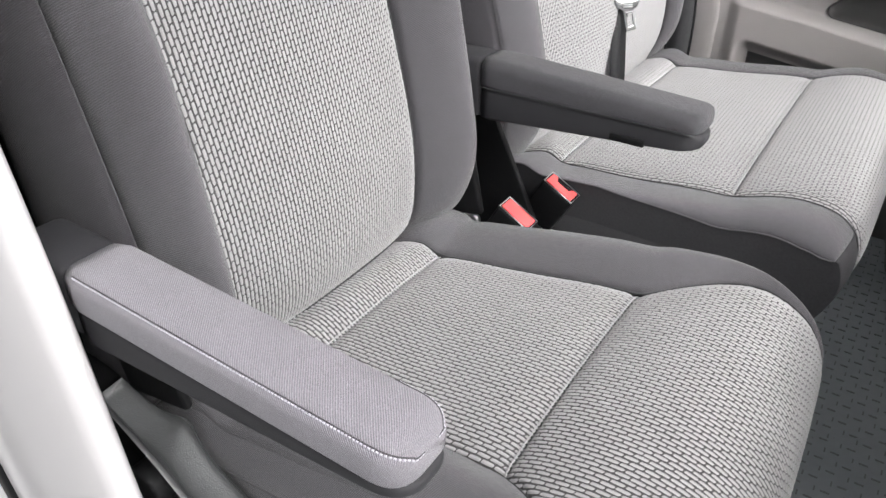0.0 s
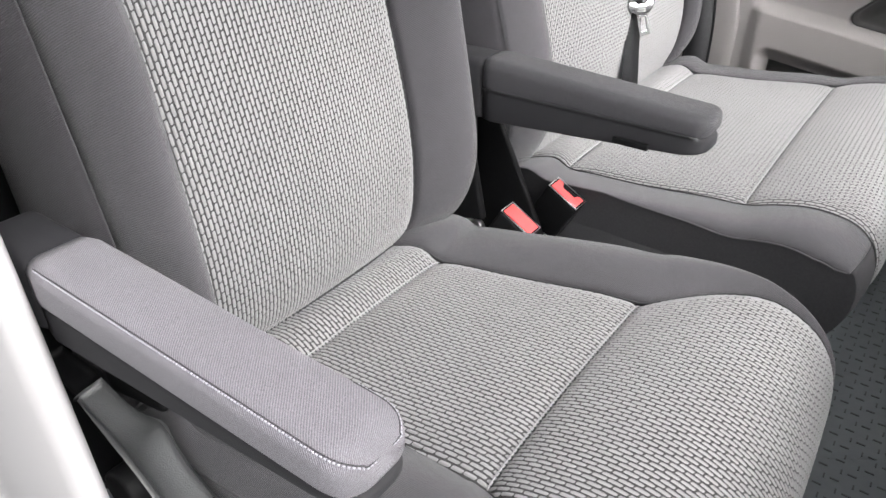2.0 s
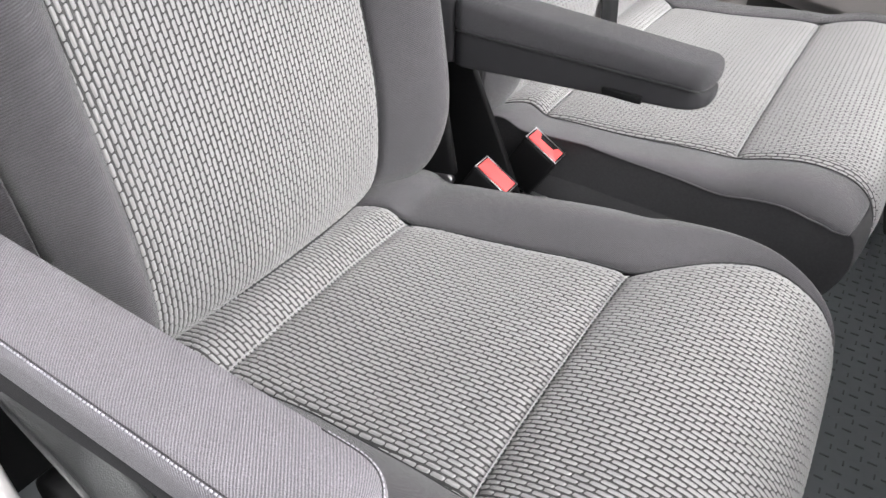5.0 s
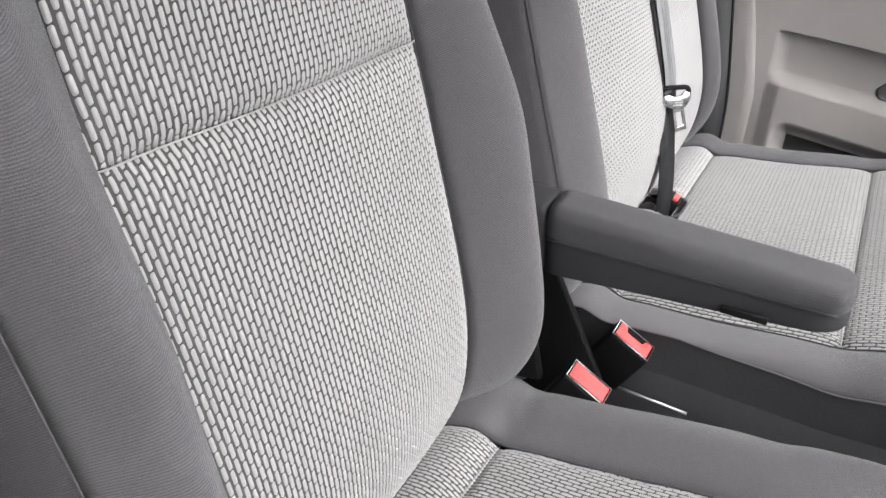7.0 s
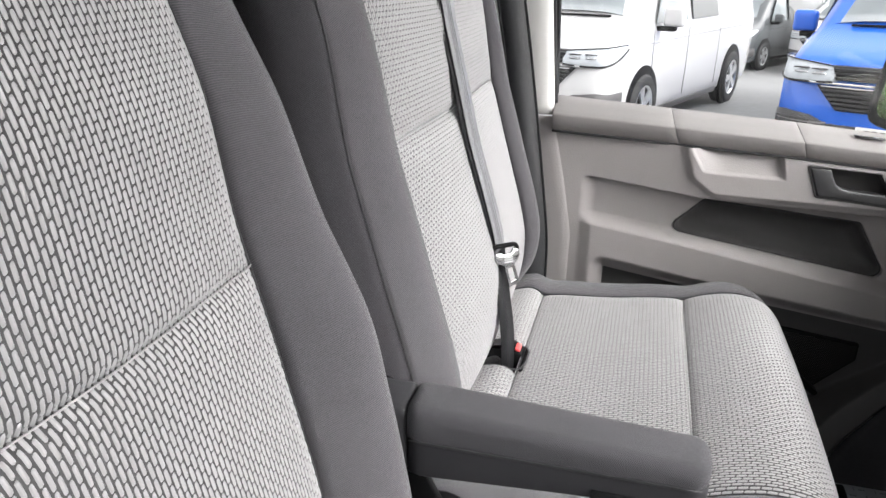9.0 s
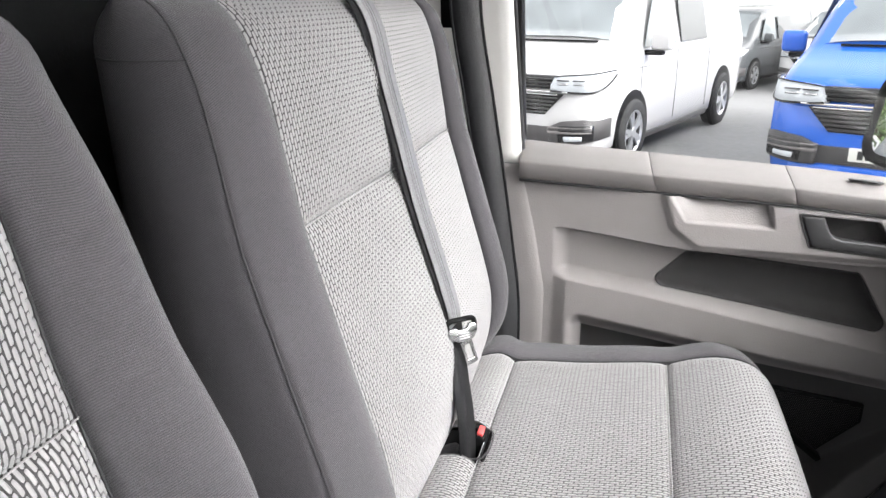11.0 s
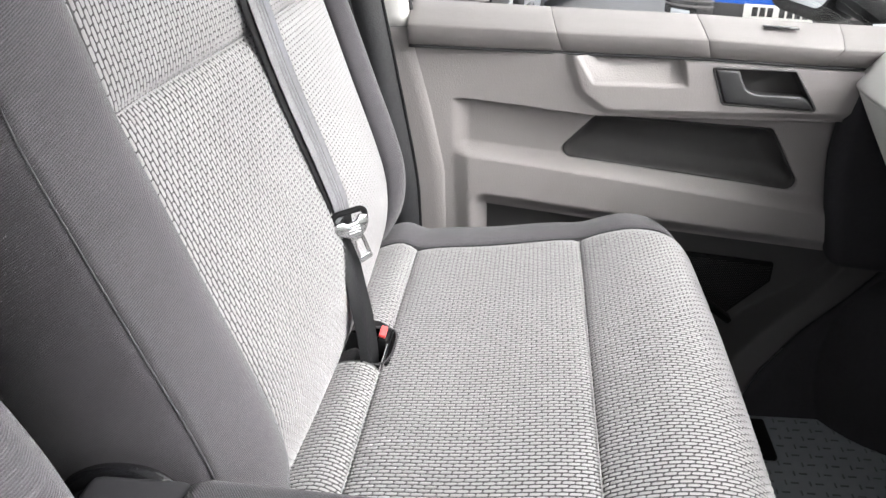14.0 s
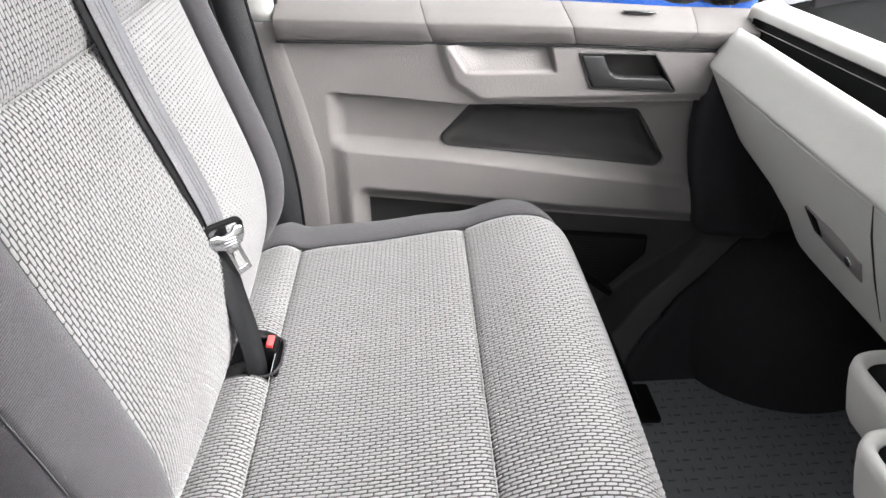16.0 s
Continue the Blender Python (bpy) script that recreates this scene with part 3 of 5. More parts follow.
def buckle(seat, at, lean, open_slot, name="belt_buckle"):
    """A black belt buckle with a red push button, its head leaning forward."""
    head = tagged(new(name), "black belt buckle with a red push button")
    head.parent = seat
    m = Matrix.Translation(at) @ Matrix.Rotation(radians(lean), 4, "Y") @ Matrix.Diagonal((1.2, 1.5, 1, 1))
    bm = box((0.050, 0.024, 0.075), (0, 0, -0.0385), 0.004, 3)
    bmesh.ops.transform(bm, matrix=m, verts=bm.verts)
    part("housing", bm, BLACK, head)
    bm = bmesh.new()
    if open_slot:
        slab([(-0.021, -0.009), (0.021, -0.009), (0.021, 0.009), (0.013, 0.009), (0.010, 0.002), (-0.010, 0.002), (-0.013, 0.009), (-0.021, 0.009)],
             -0.001, 0.0015, 0.0007, 2, bm, plane="xy")
    else:
        box((0.043, 0.018, 0.003), (0, 0, 0.0005), 0.0012, 2, bm=bm)
    bmesh.ops.transform(bm, matrix=m, verts=bm.verts)
    part("push_button", bm, RED, head, "red plastic push button")
    rim = [(-0.0235, -0.0108, 0.0005), (0.0235, -0.0108, 0.0005), (0.0235, 0.0108, 0.0005), (-0.0235, 0.0108, 0.0005), (-0.0235, -0.0108, 0.0005)]
    tube("rim", [m @ Vector(p) for p in rim], 0.0009, STEEL, head)
    stalk = box((0.034, 0.012, 0.16), (0, 0, -0.155), 0.003, 2)
    bmesh.ops.transform(stalk, matrix=m, verts=stalk.verts)
    part("stalk", stalk, BLACK, head)
    return head


def table_of(pairs):
    a = np.array(sorted(pairs))
    c = curve(a, 200)
    return lambda q: float(np.interp(q, c[:, 0], c[:, 1]))


driver = thing("driver_seat", "grey van driver's seat with brick-weave cloth and two folding armrests", "seat")
DY = 0.632
backrest(driver, DY, 0.171, 0.262,
         table_of([(0.38, -0.690), (0.44, -0.648), (0.475, -0.612), (0.505, -0.593), (0.55, -0.584), (0.62, -0.584), (0.70, -0.596), (0.83, -0.626), (0.92, -0.648), (0.97, -0.660), (1.07, -0.676), (1.15, -0.702), (1.25, -0.735)]),
         table_of([(0.38, 0.0), (0.46, 0.012), (0.52, 0.045), (0.60, 0.068), (0.70, 0.072), (0.78, 0.075), (0.86, 0.076), (0.95, 0.058), (1.04, 0.041), (1.14, 0.022), (1.3, 0.01)]),
         0.012, 0.922, 1.15, lambda z: -0.80 - 0.10 * (z - 0.45), peak=1.08,
         wider=table_of([(0.40, 0.025), (0.58, 0.025), (0.75, 0.021), (0.88, 0.015), (0.95, 0.010), (1.00, 0.006), (1.2, 0.005)]))
DPROF = [(-0.665, 0.430), (-0.635, 0.455), (-0.603, 0.474), (-0.565, 0.484), (-0.530, 0.474), (-0.49, 0.479), (-0.40, 0.490), (-0.30, 0.505), (-0.243, 0.510),
         (-0.205, 0.522), (-0.16, 0.531), (-0.115, 0.531), (-0.075, 0.520), (-0.043, 0.498), (-0.022, 0.465), (-0.015, 0.425), (-0.022, 0.385), (-0.042, 0.352)]


def flare(h0, h1, h2, x0, x1, p0=0.0, p1=0.42):
    def f(x, past):
        if past <= 0:
            return float(np.interp(x, [x0, x1], [h0, h1]))
        return h1 + (h2 - h1) * float(smooth01(p0, p1, past)) ** 0.75
    return f


def round_front(o, cut):
    return lambda x, past: o - cut * max(0.0, past - 0.45) ** 2 / 0.3


cushion(driver, DY, DPROF, -0.529, -0.243, flare(0.150, 0.175, 0.246, -0.60, -0.243), round_front(0.262, 0.05),
        lambda x, p: float(np.interp(x, [-0.66, -0.56, -0.50, -0.38, -0.22, -0.12, -0.05, 0.0], [0.018, 0.020, 0.026, 0.036, 0.041, 0.026, 0.010, 0.004])) * (1 - 0.8 * p),
        0.37, TWILL, skirt_x=-0.06, left=0.020)
# dark strip added as contact shadow where the backrest meets the cushion
front_line = curve([(-0.690, 0.38), (-0.648, 0.44), (-0.612, 0.475), (-0.593, 0.505), (-0.584, 0.55)], 200)
strip_line = curve(DPROF[:6], 200)
joint = []
for v_ in np.linspace(-0.98, 0.86, 40):
    bx, bz = front_line[:, 0] + 0.012 * (1 - v_**2), front_line[:, 1]
    over = bz - (np.interp(bx, strip_line[:, 0], strip_line[:, 1]) + 0.006 * (1 - v_**2))
    k_ = int(np.argmin(np.abs(over)))
    joint.append((bx[k_] + 0.0035, DY + 0.165 * v_, bz[k_] + 0.0025))
tube("back_crease_shadow", joint, 0.0032, SEAM, driver, "dark strip added as the shadow between backrest and cushion")
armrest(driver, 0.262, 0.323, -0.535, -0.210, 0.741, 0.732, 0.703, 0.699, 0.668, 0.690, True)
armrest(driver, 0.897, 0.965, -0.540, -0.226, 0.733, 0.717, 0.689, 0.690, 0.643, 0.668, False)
buckle(driver, (-0.470, 0.908, 0.502), 29, False)
# dark seat base, side valance and lever
part("seat_base", box((0.50, 0.44, 0.27), (-0.33, DY, 0.226), 0.02, 3), BLACK, driver, "black steel seat base")
inner = curve([(-0.720, 0.512), (-0.672, 0.508), (-0.632, 0.486), (-0.606, 0.470), (-0.575, 0.448), (-0.540, 0.418), (-0.490, 0.375), (-0.44, 0.33)], 36)
outer = curve([(-0.720, 0.515), (-0.663, 0.513), (-0.606, 0.497), (-0.570, 0.500), (-0.540, 0.510), (-0.531, 0.488), (-0.506, 0.460), (-0.469, 0.440), (-0.40, 0.40)], 36)
q = np.linspace(0, 1, 10)[None]
blade = np.stack([inner[:, :1] * (1 - q) + outer[:, :1] * q, 0.316 - 0.006 * np.sin(np.pi * q) + 0.024 * q**2 + 0 * inner[:, :1], inner[:, 1:] * (1 - q) + outer[:, 1:] * q], -1)
rear_end = int(np.argmin(np.abs(outer[:, 0] + 0.650)))
grid("side_valance", blade[rear_end:], VALANCE, driver, "grained grey plastic side valance", flip=True, thick=0.006)
grid("valance_end", blade[: rear_end + 1], BLACK, driver, "black rear end of the valance", flip=True, thick=0.006)
# black backing sheet that paints the dark void under the lit valance
xs = np.linspace(-0.64, -0.03, 40)
lo = np.interp(xs, [-0.64, -0.59, -0.506, -0.45, -0.03], [0.50, 0.460, 0.40, 0.355, 0.29])
under = np.stack([np.repeat(xs[:, None], 10, 1), 0.342 + 0.02 * q + 0 * xs[:, None], lo[:, None] * (1 - q) + 0.12 * q], -1)
grid("valance_shade_sheet", under, BLACK, driver, "black sheet for the shade below the valance", thick=0.01)
part("recline_knob", disc(0.028, 0.03, (-0.60, 0.315, 0.40), "y", 28, 0.005), BLACK, driver, "black round recline knob")
part("hinge_cover", box((0.10, 0.012, 0.13), (-0.61, 0.350, 0.565), 0.006, 3, Euler((0, radians(-12), 0)).to_matrix()), BLACK, driver, "black hinge cover")
part("hinge_cover", box((0.11, 0.014, 0.16), (-0.60, 0.905, 0.55), 0.006, 3, Euler((0, radians(-12), 0)).to_matrix()), BLACK, driver, "black hinge cover")
part("seat_side_cover", slab([(-0.600, 0.66), (-0.580, 0.66), (-0.554, 0.603), (-0.478, 0.452), (-0.43, 0.34), (-0.595, 0.34)], 0.980, 0.992, 0.003, 2), BLACK, driver, "black plastic side cover")
tube("seat_rail", [(-0.50, 1.0, 0.433), (-0.43, 1.0, 0.430), (-0.36, 1.0, 0.427)], 0.0022, STEEL, driver, "thin bright seat rail", sides=8)
part("anchor_bracket", box((0.06, 0.012, 0.06), (-0.632, 0.990, 0.395), 0.004, 2, Euler((0, radians(25), 0)).to_matrix()), PAINT_WHITE, driver, "white painted anchor bracket")
part("bolt", disc(0.011, 0.014, (-0.588, 0.976, 0.420), "y", 20, 0.003), STEEL, driver, "dark bolt head")

bench = thing("passenger_bench", "grey double passenger bench with brick-weave cloth", "seat")
BY, BH = 1.4345, 0.3225
backrest(bench, BY, BH, 0.405,
         table_of([(0.38, -0.620), (0.45, -0.598), (0.51, -0.572), (0.56, -0.555), (0.63, -0.551), (0.70, -0.564), (0.80, -0.592), (0.88, -0.614), (0.955, -0.634), (1.00, -0.642), (1.11, -0.660), (1.17, -0.680), (1.3, -0.72)]),
         table_of([(0.38, 0.0), (0.5, 0.014), (0.60, 0.028), (0.8, 0.029), (1.0, 0.025), (1.15, 0.014), (1.3, 0.012)]),
         0.015, 0.957, 1.148, lambda z: -0.785 - 0.02 * (z - 0.9), near_seam=1.141, peak=0.68)
BPROF = [(a + 0.036, b + 0.014 + 0.012 * float(smooth01(-0.3, -0.6, a))) for a, b in DPROF[:9]] + [
    (-0.165, 0.537), (-0.124, 0.546), (-0.087, 0.546), (-0.055, 0.538), (-0.031, 0.518), (-0.017, 0.486), (-0.018, 0.448), (-0.034, 0.408), (-0.060, 0.374)]
cushion(bench, BY, BPROF, -0.500, -0.207, flare(0.312, 0.3225, 0.318, -0.57, -0.207, 0.38, 0.85), lambda x, past: 0.404,
        lambda x, p: float(np.interp(x, [-0.58, -0.52, -0.45, -0.35, -0.20, -0.10, -0.02, 0.03], [0.012, 0.014, 0.014, 0.014, 0.014, 0.012, 0.008, 0.004])) * (1 - 0.8 * p),
        0.40, BENCH_SKIRT, slot=(1.385, 1.478), skirt_x=-0.07, level=([-0.60, -0.45, -0.395, -0.265, -0.18, -0.08, -0.03], [-0.010, -0.012, -0.013, 0.008, 0.022, 0.034, 0.028], [0.014, 0.018, 0.020, 0.022, 0.022, 0.020, 0.018]), corner=0.024)
buckle(bench, (-0.446, 1.008, 0.510), 29, True)
# black lower side and box of the bench
side = [(-0.62, 0.12), (-0.62, 0.47), (-0.50, 0.475), (-0.30, 0.470), (-0.12, 0.465), (-0.095, 0.46), (-0.090, 0.44), (-0.10, 0.40), (-0.12, 0.34), (-0.15, 0.12)]
part("lower_side", slab(side, 1.034, 1.05, 0.006, 2), BENCH_SKIRT, bench, "black felt-covered lower side")
part("lower_side", slab(side, 1.815, 1.83, 0.006, 2), BENCH_SKIRT, bench, "black felt-covered lower side")
part("bench_box", box((0.42, 0.72, 0.30), (-0.40, BY, 0.25), 0.02, 3), BLACK, bench, "black steel bench box")
part("foot", box((0.075, 0.11, 0.014), (0.152, 1.730, 0.096), 0.006, 3), BLACK, bench, "black floor anchor foot")
part("leg", box((0.040, 0.035, 0.22), (0.096, 1.735, 0.195), 0.008, 2, Euler((0, radians(-24), 0)).to_matrix()), BLACK, bench, "black steel leg")
# the belt slot between the seat strips: black pouch with a bound rim
px = np.linspace(-0.575, -0.500, 10)
pouch = np.zeros((10, 9, 3))
w = np.linspace(0, 1, 9)
pouch[..., 0] = px[:, None]
pouch[..., 1] = 1.383 + 0.097 * w
pouch[..., 2] = 0.492 - 0.075 * np.sin(np.pi * np.clip(w * 1.0, 0, 1)) ** 0.4
grid("belt_slot", pouch, BLACK, bench, "black belt slot")
part("belt_slot_wall", box((0.008, 0.080, 0.085), (-0.492, 1.4315, 0.463), 0.003, 2), BLACK, bench)
rim = curve([(-0.575, 1.386, 0.497), (-0.53, 1.386, 0.505), (-0.500, 1.390, 0.506), (-0.4885, 1.405, 0.508), (-0.4865, 1.43, 0.5085), (-0.4885, 1.458, 0.508), (-0.500, 1.474, 0.506), (-0.53, 1.478, 0.505), (-0.575, 1.478, 0.497)], 60)
tube("slot_binding", rim, 0.0020, TWILL_SHADED, bench, "grey bound slot edge")
part("slot_flap", box((0.05, 0.035, 0.05), (-0.545, 1.402, 0.487), 0.012, 3, Euler((0.2, radians(-30), 0)).to_matrix()), TWILL, bench, "grey twill flap")
# head restraints on bright posts
for yy in (1.20, 1.575):
    hr = tagged(new("head_restraint"), "dark twill head restraint on two bright posts")
    hr.parent = bench
    part("pad", box((0.10, 0.25, 0.17), (-0.745, yy, 1.325), 0.04, 4), TWILL_SHADED, hr)
    for dy in (-0.078, 0.078):
        tube("post", [(-0.735, yy + dy, 1.17), (-0.735, yy + dy, 1.26)], 0.0065, CHROME, hr, "bright steel post", sides=14)
        part("post_sleeve", disc(0.014, 0.014, (-0.735, yy + dy, 1.203), "z", 20, 0.003), BLACK, hr)

# ---- seat belts ----
belt = thing("centre_seat_belt", "lap and shoulder belt, its sheen painted pale, hanging over the bench backrest", "seat belt")
BP = curve([(-0.735, 1.405, 1.227), (-0.700, 1.415, 1.217), (-0.660, 1.424, 1.168), (-0.640, 1.428, 1.08), (-0.622, 1.432, 1.0), (-0.600, 1.438, 0.90), (-0.573, 1.446, 0.80), (-0.557, 1.452, 0.735), (-0.553, 1.454, 0.705)], 60)
AC = np.array([0.10, 1.0, 0.0])
ribbon("webbing", BP, AC, 0.047, WEB_SHEEN, belt, "webbing with its sheen painted pale grey", lift=0.004)
for sh in (-0.0075, 0.0, 0.0075):
    ribbon("webbing_stripe", BP, AC, 0.0022, WEB_STRIPE, belt, "darker woven stripe", thick=0.0008, lift=0.0050, shift=sh)
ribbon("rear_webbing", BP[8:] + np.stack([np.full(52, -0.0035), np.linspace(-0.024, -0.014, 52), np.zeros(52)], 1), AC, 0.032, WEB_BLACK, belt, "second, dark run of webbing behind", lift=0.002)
LP = curve([(-0.553, 1.450, 0.705), (-0.546, 1.437, 0.675), (-0.533, 1.412, 0.625), (-0.523, 1.400, 0.575), (-0.520, 1.400, 0.525), (-0.522, 1.405, 0.45)], 40)
tw = np.linspace(0, 1, 40)[:, None]
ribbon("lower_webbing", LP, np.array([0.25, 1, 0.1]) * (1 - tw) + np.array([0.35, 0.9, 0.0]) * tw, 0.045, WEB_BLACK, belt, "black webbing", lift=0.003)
# the tongue: black bail, bright shoulder and blade
tongue = tagged(new("belt_tongue"), "bright metal belt tongue with a black bail")
tongue.parent = belt
tm = Matrix.Translation((-0.540, 1.442, 0.702)) @ Matrix.Rotation(radians(-48), 4, "Z") @ Matrix.Rotation(radians(-8), 4, "Y")
def rounded_loop(w, h, r, n=8):
    out = []
    for cx, cz, a in ((1, 1, 0), (-1, 1, 90), (-1, -1, 180), (1, -1, 270)):
        for k in range(n):
            b = radians(a + 90 * k / (n - 1))
            out.append((cx * (w - r) + r * math.cos(b), cz * (h - r) + r * math.sin(b)))
    return out


def placed(bm):
    bmesh.ops.transform(bm, matrix=tm, verts=bm.verts)
    return bm


loop_ = np.array(rounded_loop(0.0245, 0.0125, 0.009))
tube("bail", [tm @ Vector((0.004 + 0.10 * c, b, c + 0.004)) for b, c in np.vstack([loop_, loop_[:1]])], 0.0042, BLACK, tongue, "black plastic bail", sides=12)
body = placed(slab([(-0.023, 0.006), (-0.026, -0.004), (-0.020, -0.013), (-0.008, -0.019), (0.010, -0.020), (0.020, -0.014), (0.026, -0.003), (0.024, 0.008), (0.013, 0.011), (0.008, 0.003), (-0.006, 0.001), (-0.012, 0.006)], 0.005, 0.0125, 0.0028, 3, plane="yz"))
part("shoulder", body, CHROME, tongue, "bright metal shoulder")
for dz in (-0.004, -0.008, -0.012):
    part("grip_rib", placed(box((0.0016, 0.018, 0.0016), (0.0128, 0.002, dz), 0.0006, 1)), STEEL, tongue)
bm = bmesh.new()
bl = Euler((radians(14), 0, 0)).to_matrix()
for s_, o_ in (((0.003, 0.0052, 0.036), (0.009, -0.0080, -0.034)), ((0.003, 0.0052, 0.036), (0.009, 0.0080, -0.034)), ((0.003, 0.0212, 0.009), (0.009, 0.0, -0.054)), ((0.003, 0.0212, 0.012), (0.009, 0.0, -0.019))):
    box(s_, tuple(bl @ Vector(o_)), 0.001, 2, turn=bl, bm=bm)
part("blade", placed(bm), CHROME, tongue, "bright slotted blade", smooth=False)
rb = thing("slot_buckle", "black buckle with a red button in the bench slot", "buckle")
part("housing", box((0.018, 0.032, 0.07), (-0.514, 1.455, 0.478), 0.004, 3, Euler((0, radians(14), 0)).to_matrix()), BLACK, rb)
part("push_button", box((0.010, 0.024, 0.006), (-0.507, 1.453, 0.5155), 0.0015, 2, Euler((0, radians(14), 0)).to_matrix()), RED, rb, "red plastic push button")

sbelt = thing("side_seat_belt", "dark grey seat belt hanging along the door pillar", "seat belt")
SP = curve([(-0.640, 1.895, 1.30), (-0.634, 1.895, 1.15), (-0.610, 1.895, 1.0), (-0.588, 1.893, 0.86), (-0.565, 1.892, 0.70), (-0.548, 1.890, 0.56), (-0.546, 1.885, 0.40)], 50)
ribbon("webbing", SP, (1, 0.25, 0), 0.064, WEB_SIDE, sbelt, "dark webbing")
for sh in (-0.029, 0.029):
    ribbon("webbing_edge", SP, (1, 0.25, 0), 0.005, WEB_BLACK, sbelt, "black selvedge", thick=0.0022, shift=sh)
part("anchor_plate", box((0.05, 0.006, 0.06), (-0.546, 1.894, 0.36), 0.004, 2), STEEL, sbelt, "steel anchor plate")
# glossy release loop beside the inner armrest hinge
loop = curve([(-0.668, 0.974, 0.672), (-0.656, 0.974, 0.697), (-0.625, 0.974, 0.712), (-0.592, 0.974, 0.711), (-0.570, 0.974, 0.695)], 30)
tube("release_loop", loop, 0.0085, GLOSSBLACK, driver, "glossy black release loop", sides=14)


# ---- the cab: door, pillars, dashboard, floor, shell ----
def crease(x):
    return np.interp(x, [-0.53, -0.247, 0.01, 0.20, 0.45], [0.827, 0.813, 0.801, 0.787, 0.775])


def inside(poly, x, z):
    """Signed distance to a polygon, positive inside."""
    p = np.array(poly, float)
    d = np.full(x.shape, 1e9)
    odd = np.zeros(x.shape, bool)
    for a, b in zip(p, np.roll(p, -1, 0)):
        e, wx, wz = b - a, x - a[0], z - a[1]
        t = np.clip((wx * e[0] + wz * e[1]) / (e @ e), 0, 1)
        d = np.minimum(d, np.hypot(wx - t * e[0], wz - t * e[1]))
        cross = (a[1] > z) != (b[1] > z)
        odd ^= cross & (x < (b[0] - a[0]) * (z - a[1]) / (b[1] - a[1] + 1e-12) + a[0])
    return np.where(odd, d, -d)


def step(d, soft):
    return smooth01(-soft, soft, d)


def tucked(poly, r):
    """The outline drawn in by r on every side."""
    p = np.array(poly, float)
    c = p.mean(0)
    lines = []
    for a, b in zip(p, np.roll(p, -1, 0)):
        n = np.array([-(b - a)[1], (b - a)[0]]) / np.linalg.norm(b - a)
        n = n if n @ (c - a) > 0 else -n
        lines.append((n, n @ a + r))
    return [np.linalg.solve(np.array([l0[0], l1[0]]), [l0[1], l1[1]]) for l0, l1 in zip([lines[-1]] + lines[:-1], lines)]


def round_inside(poly, r, x, z):
    return inside(tucked(poly, r), x, z) + r


POCKET = [(-0.258, 0.608), (-0.178, 0.690), (0.149, 0.666), (0.226, 0.535)]
SCOOP = [(-0.235, 0.83), (-0.192, 0.759), (-0.024, 0.755), (-0.044, 0.83)]
BEZEL = [(0.010, 0.794), (0.152, 0.787), (0.202, 0.712), (0.036, 0.726)]
BLOCK = [(-0.247, 0.84), (-0.215, 0.745), (-0.165, 0.708), (0.5, 0.70), (0.5, 0.84)]


def door_foot(x):
    return np.interp(x, [-0.39, 0.0, 0.26, 0.45], [0.502, 0.447, 0.416, 0.395])


def door_depth(x, z, pocket=True):
    l1 = np.interp(x, [-0.437, -0.18, 0.20, 0.45], [0.723, 0.698, 0.690, 0.688])
    l2 = np.interp(x, [-0.43, -0.25, 0.21, 0.45], [0.636, 0.611, 0.534, 0.498])
    left = smooth01(-0.454, -0.418, x)
    shelf = smooth01(-0.004, 0.027, l2 - z)
    d = 0.020 + 0.022 * smooth01(-0.45, -0.16, x) * step(z - l1, 0.0025)
    d = d + 0.010 * step(round_inside(BLOCK, 0.03, x, z), 0.009)
    d = d - 0.018 * left * (1 - shelf) * step(l1 - z, 0.0025) + 0.010 * left * shelf
    d = d - 0.070 * (step(round_inside(POCKET, 0.016, x, z) - 0.0035, 0.003) if pocket else 0.0)
    d = d - 0.036 * step(inside(SCOOP, x, z) - 0.003, 0.004) * np.clip((z - 0.752) / 0.060, 0, 1) * smooth01(-0.215, -0.140, x + 0.42 * (z - 0.759))
    d = d - 0.048 * step(inside(BEZEL, x, z) - 0.004, 0.003)
    # flared edge of the low opening
    away = np.hypot(np.maximum(z - door_foot(x), 0), np.maximum(-0.386 - x, 0))
    d = d - 0.022 * smooth01(0.034, 0.0, away)
    return d


door = thing("door_1", "closed grey plastic passenger door with pocket and window", "door", kind="structure")
xs = np.concatenate([np.linspace(-0.53, -0.386, 60)[:-1], np.linspace(-0.386, 0.44, 340)])
XX = np.repeat(xs[None], 220, 0)
ZZ = door_foot(xs)[None] + (crease(xs) - door_foot(xs))[None] * np.linspace(0, 1, 220)[:, None]
low = np.linspace(0, 1, 40)[:-1, None]
foot = door_foot(xs)[None]
ZZ = np.concatenate([0.30 * (1 - low) + foot * low, ZZ])
XX = np.concatenate([XX[:39], XX])
P = np.stack([XX, 1.945 - door_depth(XX, ZZ), ZZ], -1)
# the part below the foot line stands only beside the low opening
keep = np.arange(len(XX))[:-1, None] >= 39
keep = (keep | (np.arange(len(xs))[None, :-1] < 59)).ravel()
sheet("door_panel", P.reshape(-1, 3), quads(*XX.shape)[keep], TRIM, door, "moulded grey door panel")
# the pocket: a rounded lip, dark walls and a dark back


